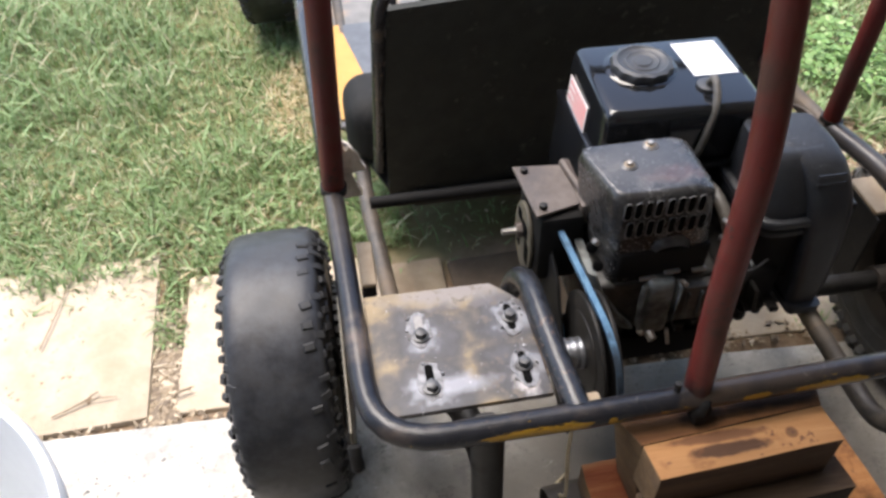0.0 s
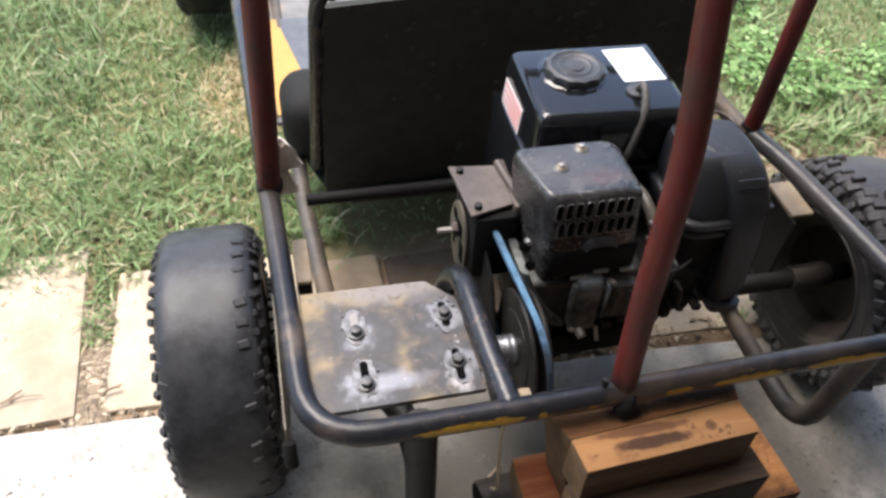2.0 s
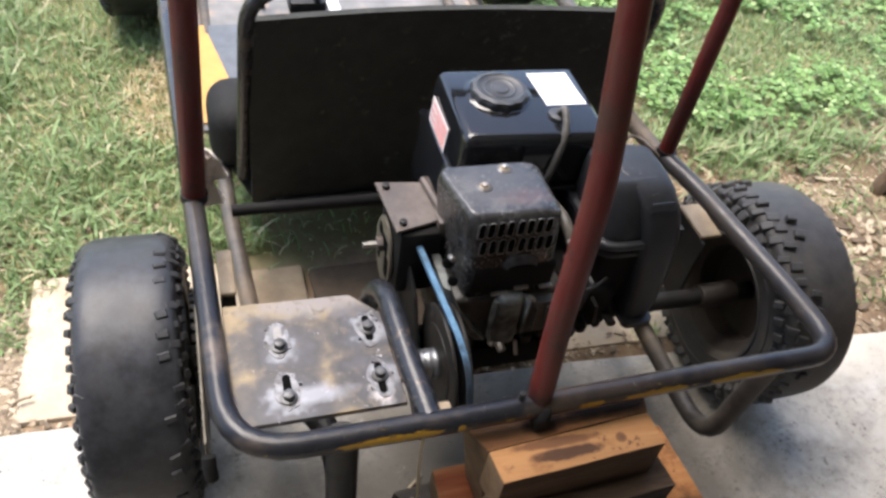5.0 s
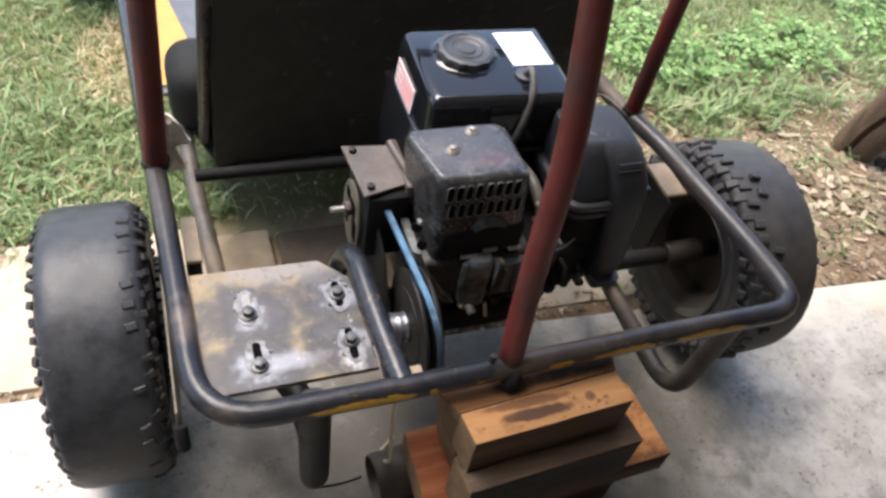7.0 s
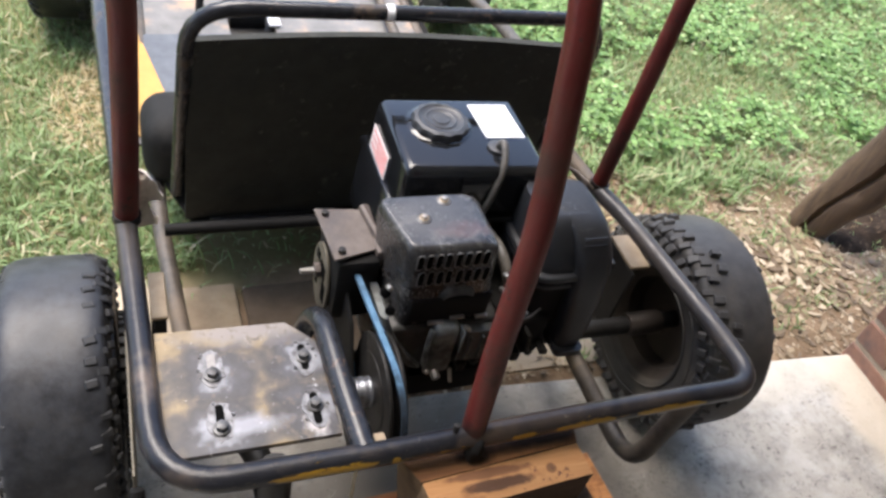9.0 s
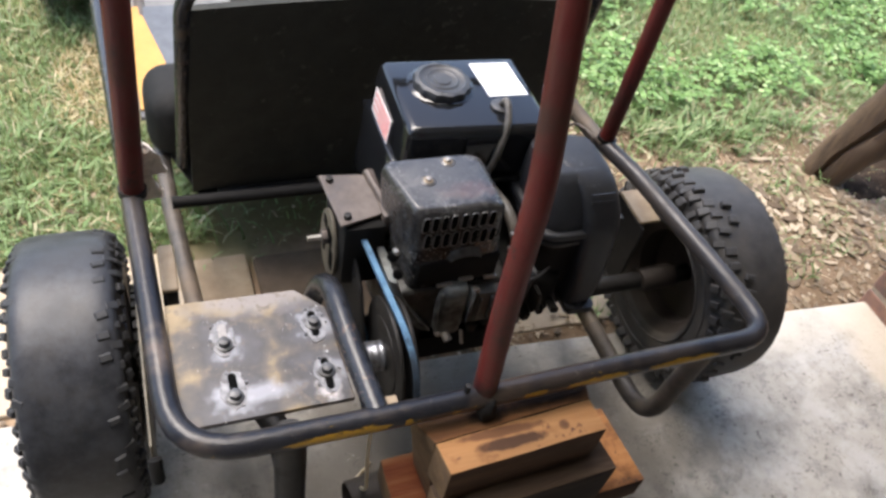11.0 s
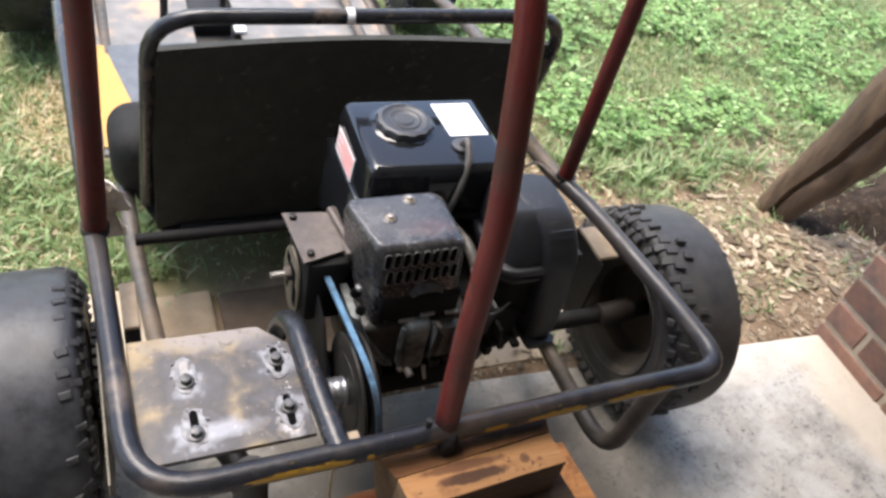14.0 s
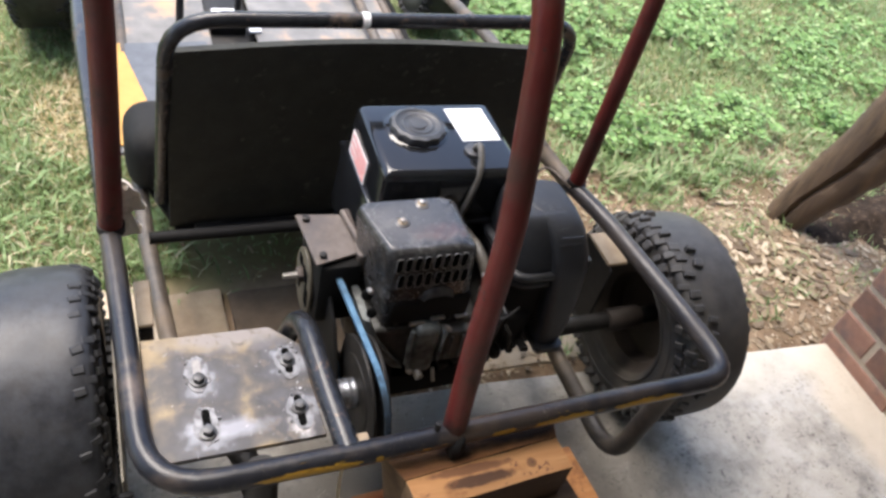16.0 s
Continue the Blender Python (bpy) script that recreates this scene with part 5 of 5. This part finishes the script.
part("pedal_post", tube([(-0.285, 1.4, 0.17), (-0.275, 1.4, 0.45)], 0.01), BLACK_TUBE, kart)
part("pedal_post", tube([(-0.142, 1.4, 0.15), (-0.135, 1.4, 0.45)], 0.01), BLACK_TUBE, kart)
part("floor_tube", tube([(0.2, 1.2, 0.2), (0.22, 2.0, 0.2)], 0.013), DULL_TUBE, kart)

# ---- wood under the rear bar ----
GROUP = "timber blocks under the kart"


def poly_block(low, high, z0, z1, material, side, label, seed):
    """A timber from its corners below and above, its ends and faces unlike its top."""
    bm = hexa([(x, y, z0) for x, y in low] + [(x, y, z1) for x, y in high], 0.0018, 2)
    bmesh.ops.subdivide_edges(bm, edges=[e for e in bm.edges if e.calc_length() > 0.06], cuts=5, use_grid_fill=True)
    rough_up(bm, 0.0009, 26, seed)
    bottom = min(v.co.z for v in bm.verts)
    bm.normal_update()
    for v in bm.verts:
        v.co.z += z0 - bottom
    # Front and back faces take the darker wood: shade painted in.
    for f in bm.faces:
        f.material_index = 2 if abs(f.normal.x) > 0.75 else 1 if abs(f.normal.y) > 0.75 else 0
    at = (sum(x for x, y in high) / 4, sum(y for x, y in high) / 4, z0)
    ob = solid("timber_block", bm, material, at, label, "wood block", GROUP)
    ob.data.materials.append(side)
    ob.data.materials.append(WOOD_END)
    return ob


def straight(*p):
    return p, p


poly_block(*straight((-0.15, -0.05), (0.16, -0.06), (0.16, 0.06), (-0.15, 0.06)), 0.0, 0.15, WOOD_DARK, WOOD_SHADED_DARK, "grimy dark timber offcut on the slab", 1)
poly_block(*straight((-0.08, -0.1), (0.194, -0.09), (0.183, 0.04), (-0.08, 0.04)), 0.15, 0.2, WOOD_PALE, WOOD_SHADED, "wide orange sawn plank lying flat", 2)
poly_block(*straight((-0.194, -0.085), (-0.083, -0.085), (-0.083, 0.04), (-0.19, 0.035)), 0.15, 0.2, WOOD_RED, WOOD_SHADED, "reddish sawn plank end lying flat", 6)
poly_block(((-0.141, -0.0405), (0.08, -0.0245), (0.082, 0.02), (-0.145, 0.02)), ((-0.16, -0.0405), (0.07, -0.0245), (0.078, 0.006), (-0.18, 0.002)), 0.2, 0.3715, WOOD_BLACKENED, WOOD_SHADED, "thick pine timber with grimy end grain under the bar", 3)
poly_block(*straight((-0.155, -0.113), (0.105, -0.098), (0.099, -0.047), (-0.16, -0.06)), 0.2, 0.295, WOOD_DARK, WOOD_SHADED_DARK, "grimy dark board under the front block", 4)
poly_block(*straight((-0.153, -0.086), (0.074, -0.073), (0.07, -0.025), (-0.159, -0.041)), 0.295, 0.3715, WOOD_SMUDGED, WOOD_SHADED, "orange pine block with dark oil smudges", 5)

# ---- loose things ----
can = lathe([(0.09, 0.035), (0.004, 0.0355), (0.0, 0.038), (0.004, 0.041), (0.09, 0.041)], (0, 0, 0), 36)
can.transform(Matrix.Translation((-0.222, 0.045, 0.041)) @ Matrix.Rotation(radians(4), 4, "Z"))
solid("pipe_offcut", can, RIM, (-0.2, 0.06, 0.0), "short dark rusty pipe offcut lying on concrete", "pipe")
solid("cord", tube([(-0.222, 0.014, H), (-0.2215, 0.02, 0.329), (-0.22, 0.02, 0.258), (-0.212, 0.022, 0.176), (-0.206, 0.03, 0.12), (-0.2, 0.1, 0.004), (-0.16, 0.13, 0.003)], 0.0026, 0.04, 8), TWINE, (-0.2, 0.04, 0), "thin tan cord hanging from the bar to the slab", "cord")
solid("wire_scrap", tube([(-0.3, 0.07, 0.002), (-0.262, 0.067, 0.002), (-0.231, 0.072, 0.002)], 0.0012, 0.02, 6), MATT_BLACK, (-0.26, 0.07, 0), "thin black wire scrap on concrete", "wire")
tub = lathe([(0.0, 0.004), (0.0, 0.24), (0.015, 0.252), (0.35, 0.286), (0.353, 0.297), (0.36, 0.302), (0.39, 0.305), (0.4, 0.301), (0.4, 0.292), (0.03, 0.248), (0.02, 0.004)], (0, 0, 0), 72)
tub.transform(Matrix.Translation((-1.09, -0.1, 0.0)) @ Matrix.Rotation(radians(-90), 4, "Y"))
solid("plastic_tub", tub, TUB, (-1.09, -0.1, 0.0), "round pale grey plastic tub standing on the slab", "tub")

# twigs on the pavers
TWIG = mat("dry grey-brown twig", (0.2, 0.15, 0.1), (0.32, 0.26, 0.18), 120, 0.85, 0.0, 0.2)
TOP = -0.011
twig = tube([(-1.03, 0.394, TOP), (-0.981, 0.414, TOP + 0.003), (-0.954, 0.434, TOP + 0.004)], 0.0018, 0.02, 6)
tube([(-0.985, 0.412, TOP + 0.002), (-0.95, 0.42, TOP + 0.004), (-0.92, 0.418, TOP + 0.002)], 0.0012, 0.02, 6, bm=twig)
solid("twig", twig, TWIG, (-0.98, 0.41, TOP), "forked dry twig lying on a paver", "twig", "twigs on the pavers")
solid("twig", tube([(-1.078, 0.554, TOP + 0.002), (-1.067, 0.605, TOP + 0.003), (-1.05, 0.72, TOP + 0.002)], 0.0015, 0.03, 6), TWIG, (-1.06, 0.6, TOP), "thin straight dry twig lying on a paver", "twig", "twigs on the pavers")
solid("twig", tube([(-0.818, 0.404, TOP), (-0.803, 0.41, TOP + 0.004), (-0.788, 0.412, TOP + 0.003)], 0.003, 0.01, 6), TWIG, (-0.8, 0.41, TOP), "short thick stick fragment beside a paver", "twig", "twigs on the pavers")


def timber_prop():
    """A thick split timber that leans up out of the soil."""
    f, t = Vector((1.30, 0.705, -0.05)), Vector((1.60, 0.49, 1.05))
    ax = (t - f).normalized()
    v = Vector((-0.8, -0.5, 0.4))
    v = (v - ax * v.dot(ax)).normalized()
    u = v.cross(ax)
    if u.x < 0:
        u = -u
    outline = [(-1.0, 0.15), (-0.82, 0.55), (-0.5, 0.78), (-0.2, 0.8), (-0.1, 0.5), (0.02, 0.46), (0.1, 0.72), (0.45, 0.76), (0.8, 0.5), (1.0, 0.0), (0.8, -0.5), (0.2, -0.75), (-0.5, -0.7), (-0.9, -0.35)]
    bm = bmesh.new()
    n = 60
    rings = []
    for i in range(n + 1):
        q = i / n
        w = 0.052 + 0.052 * min(1, q * 2.4)
        p = f.lerp(t, q)
        rings.append([bm.verts.new(p + u * a * w + v * b * w * 0.8) for a, b in outline])
    for a, b in zip(rings, rings[1:]):
        for k in range(len(outline)):
            bm.faces.new((a[k], a[(k + 1) % len(outline)], b[(k + 1) % len(outline)], b[k]))
    bm.faces.new(rings[0])
    bm.faces.new(rings[-1])
    bmesh.ops.recalc_face_normals(bm, faces=bm.faces)
    rough_up(bm, 0.012, 7, 2)
    rough_up(bm, 0.005, 34, 5)
    solid("leaning_timber", bm, LOG, (f.x, f.y, f.z), "thick weathered split timber leaning out of the soil", "timber", angle=55)


def in_shade(x, y):
    """How deep inside the patch of painted shade a place lies, 0 at its ragged rim."""
    edge = 0.6 - 0.28 * (x - 1.36) + 0.05 * noise.noise(Vector((x * 7, y * 7, 4)))
    return min(y - edge, (x - 1.345) + 0.4 * (0.62 - y) * (y < 0.62), 0.66 + 0.33 * (x - 1.34) - y, 1.98 - x - 0.6 * abs(y - 0.66))


def leaf_mould():
    """A low dark heap that paints the shade on the soil behind the timber."""
    shade_mat = mat("soil darkened as shade", (0.012, 0.008, 0.0055), (0.04, 0.027, 0.018), 34, 0.92, 0.0, 0.5, 110, (0.075, 0.05, 0.03), 60, 0.62, 0.06, 0.6, spec=0.12)
    bm = bmesh.new()
    step = 0.022
    grid = {}
    for i in range(46):
        for j in range(40):
            x, y = 1.32 + step * i, 0.3 + step * j
            d = in_shade(x, y)
            if d > -0.03:
                z = ground_height(x, y) + min(0.05, 0.4 * d) + 0.012 * noise.noise(Vector((x * 26, y * 26, 1))) + 0.006 * noise.noise(Vector((x * 60, y * 60, 6)))
                grid[i, j] = bm.verts.new((x + 0.006 * noise.noise(Vector((x * 40, y * 40, 2))), y + 0.006 * noise.noise(Vector((x * 40, y * 40, 8))), z))
    for i, j in list(grid):
        ring = [grid.get(k) for k in ((i, j), (i + 1, j), (i + 1, j + 1), (i, j + 1))]
        if all(ring):
            bm.faces.new(ring)
    solid("leaf_mould", bm, shade_mat, (1.6, 0.7, -0.03), "low dark heap standing for shaded soil behind the leaning timber", "leaf mould", kind="stuff")



timber_prop()
leaf_mould()


# ---- plants and litter ----
def blades(name, places, material, label, category, length, width, bend, curl=1.0):
    """Many narrow bent blades in one mesh."""
    rnd = np.random.default_rng(len(places))
    n = len(places)
    p = np.array(places)
    ang = rnd.uniform(0, math.tau, n)
    ln = p[:, 3] * length * rnd.uniform(0.5, 1.3, n)
    wd = width * rnd.uniform(0.6, 1.3, n)
    bn = bend * rnd.uniform(0.4, 1.4, n)
    dirx, diry = np.cos(ang), np.sin(ang)
    tw = ang + rnd.uniform(0.9, 2.2, n)
    sx, sy = np.cos(tw), np.sin(tw)
    verts = np.zeros((n, 7, 3))
    for i, (t, w) in enumerate(((0.0, 0.8), (0.4, 1.0), (0.75, 0.7))):
        out = ln * bn * t ** 1.6
        up = ln * t * (1 - 0.45 * bn * t * curl)
        for j, s in enumerate((-1, 1)):
            verts[:, i * 2 + j, 0] = p[:, 0] + dirx * out + s * sx * wd * w / 2
            verts[:, i * 2 + j, 1] = p[:, 1] + diry * out + s * sy * wd * w / 2
            verts[:, i * 2 + j, 2] = p[:, 2] + up
    verts[:, 6, 0] = p[:, 0] + dirx * ln * bn
    verts[:, 6, 1] = p[:, 1] + diry * ln * bn
    verts[:, 6, 2] = p[:, 2] + ln * (1 - 0.45 * bn * curl)
    base = np.arange(n)[:, None] * 7
    faces = [tuple(f) for q in ((0, 1, 3, 2), (2, 3, 5, 4)) for f in (base + np.array(q)).tolist()]
    faces += [tuple(f) for f in (base + np.array((4, 5, 6))).tolist()]
    me = bpy.data.meshes.new(name)
    me.from_pydata(verts.reshape(-1, 3).tolist(), [], faces)
    me.materials.append(material)
    return tagged(new(name, me), label, category, kind="stuff")


def lawn_density(x, y):
    """How thick the grass stands: thin by the slab, bare in patches."""
    if y < 0.36:
        return 0.0
    d = 0.55 + 1.1 * noise.noise(Vector((x * 1.6, y * 1.6, 7))) + 0.5 * noise.noise(Vector((x * 5, y * 5, 2)))
    if x < 0.3:
        edge = 0.70 + 0.05 * noise.noise(Vector((x * 6, 0, 5))) + (0.02 if x < -0.9 else 0)
        gap = -0.865 < x < -0.815
        if y < edge:
            return 0.9 if (gap and y > 0.52) else (0.12 if y > edge - 0.06 else 0.0)
        d += 0.75 if y < 1.5 else 0.45
    else:
        edge = 0.95 - 0.12 * (x - 0.7) + 0.12 * noise.noise(Vector((x * 3, y * 3, 5)))
        if y < edge - 0.2:
            return 0.03
        d += 0.6 * min(1, (y - edge) / 0.2) - 0.1
    return max(0.06, min(d, 1.0))


rnd = random.Random(4)
short, tall, clover, dry, chips = [], [], [], [], []
while len(short) < 190000:
    y = 0.36 + 5.2 * rnd.random() ** 2.2
    x = rnd.uniform(-1.9 - 0.45 * y, 1.4 + 0.95 * y)
    if 1.05 < x < 1.45 and y < 0.4:
        continue
    if -0.36 < x < 0.36 and y < 1.1 and rnd.random() < 0.93:
        continue
    if rnd.random() > lawn_density(x, y):
        continue
    z = ground_height(x, y)
    big = noise.noise(Vector((x * 0.9 + 3, y * 0.9, 11)))
    clump = noise.noise(Vector((x * 4.2, y * 4.2, 31)))
    h = 0.75 + 0.6 * clump + (0.5 if x < -0.9 and y > 1.3 else 0)
    straw = math.hypot((x + 0.5) / 0.15, (y - 1.28) / 0.17) < 1 + 0.5 * clump
    if x > 0.6 and y > 1.0 and rnd.random() < 0.09 + 0.5 * noise.noise(Vector((x * 2.6, y * 2.6, 21))):
        clover.append((x, y, z, 1.0))
        if rnd.random() < 0.5:
            continue
    if straw and rnd.random() < 0.72 or rnd.random() < 0.05:
        dry.append((x, y, z, 0.9))
        continue
    (tall if rnd.random() < 0.05 + 0.12 * max(0, big) + (0.2 * min(1, (y - 1.25) / 0.5) if x < -0.85 and y > 1.25 else 0) else short).append((x, y, z, max(0.35, h)))
for cx, cy, many in ((0.84, 0.93, 90), (0.95, 0.88, 110), (1.06, 0.93, 120), (1.15, 0.87, 100), (1.25, 0.95, 120), (1.0, 1.02, 90), (0.72, 0.97, 60), (1.36, 0.9, 70)):
    for _ in range(many):
        x, y = rnd.gauss(cx, 0.035), rnd.gauss(cy, 0.03)
        tall.append((x, y, ground_height(x, y), rnd.uniform(0.7, 1.2)))
blades("grass", short, GRASS, "patchy short green lawn grass", "grass", 0.042, 0.003, 0.8)
blades("grass", tall, GRASS, "longer broad-bladed tufts in the lawn", "grass", 0.075, 0.0055, 0.85)
blades("dry_grass", dry, STRAW, "dry straw-coloured dead grass", "dry grass", 0.04, 0.0032, 1.1)


def clover_patch(places):
    verts, faces = [], []
    r = random.Random(8)
    for x, y, z, _ in places:
        h = r.uniform(0.015, 0.065)
        s = r.uniform(0.006, 0.015)
        a0 = r.uniform(0, math.tau)
        tx, ty = r.uniform(-0.4, 0.4), r.uniform(-0.4, 0.4)
        for k in range(3):
            a = a0 + k * math.tau / 3
            b = len(verts)
            for q, w in ((0.1, 0), (0.9, -0.62), (1.65, -0.35), (1.5, 0), (1.65, 0.35), (0.9, 0.62)):
                px = s * (q * math.cos(a) - w * math.sin(a))
                py = s * (q * math.sin(a) + w * math.cos(a))
                verts.append((x + px, y + py, z + h + px * tx + py * ty))
            faces.append(tuple(range(b, b + 6)))
    me = bpy.data.meshes.new("clover")
    me.from_pydata(verts, [], faces)
    me.materials.append(CLOVER)
    tagged(new("clover", me), "low patch of clover among the grass", "clover", kind="stuff")


clover_patch(clover)


def litter():
    """Bark chips and dead leaf scraps on the bare soil."""
    r = random.Random(12)
    verts, faces = [], []

    def scrap(x, y, z, s, thick):
        a, tilt = r.uniform(0, math.tau), r.uniform(-0.35, 0.35)
        ln, wd = s * r.uniform(0.7, 1.8), s * r.uniform(0.35, 0.9)
        b = len(verts)
        for zz in (0, thick):
            for u, v in ((-1, -0.6), (-0.2, -1), (0.9, -0.7), (1, 0.5), (0.1, 1), (-0.9, 0.6)):
                u, v = u * r.uniform(0.75, 1.2) * ln / 2, v * r.uniform(0.75, 1.2) * wd / 2
                verts.append((x + u * math.cos(a) - v * math.sin(a), y + u * math.sin(a) + v * math.cos(a), z + 0.0015 + zz + abs(u * tilt) * 0.6))
        faces.append(tuple(range(b + 5, b - 1, -1)))
        faces.append(tuple(range(b + 6, b + 12)))
        for k in range(6):
            faces.append((b + k, b + (k + 1) % 6, b + 6 + (k + 1) % 6, b + 6 + k))

    for _ in range(15000):
        x, y = r.uniform(0.5, 2.3), r.uniform(0.24, 1.15)
        if y > 0.95 + 0.15 * r.random() or y < 0.335 - 0.063 * (x - 0.2) or in_shade(x, y) > 0.0 and r.random() < 0.93:
            continue
        scrap(x, y, ground_height(x, y), r.choice((0.003, 0.004, 0.005, 0.005, 0.006, 0.007, 0.008, 0.01, 0.013, 0.02)), 0.0008)
    for _ in range(420):
        x, y = r.gauss(1.08, 0.17), r.gauss(0.57, 0.13)
        if x < 0.7 or y < 0.35 or in_shade(x, y) > 0.0:
            continue
        scrap(x, y, ground_height(x, y) + 0.003, r.choice((0.014, 0.018, 0.022, 0.03)), 0.0015)
    for _ in range(900):
        x, y = r.uniform(-0.875, -0.805), r.uniform(0.345, 0.62)
        scrap(x, y, ground_height(x, y) + 0.004, r.choice((0.006, 0.01, 0.016)), 0.0015)
    for _ in range(700):
        x, y = r.uniform(-1.4, 0.5), r.gauss(0.347, 0.012)
        scrap(x, y, -0.03 + 0.02 * r.random(), r.choice((0.006, 0.01)), 0.0015)
    for _ in range(500):
        x, y = r.uniform(-1.6, 1.2), r.uniform(0.7, 2.0)
        scrap(x, y, ground_height(x, y) + 0.006, r.choice((0.008, 0.014)), 0.0015)
    me = bpy.data.meshes.new("bark_litter")
    me.from_pydata(verts, [], faces)
    me.materials.append(CHIP)
    tagged(new("bark_litter", me), "scattered bark chips and dead leaves on bare soil", "litter", kind="stuff")


litter()
brick_wall()
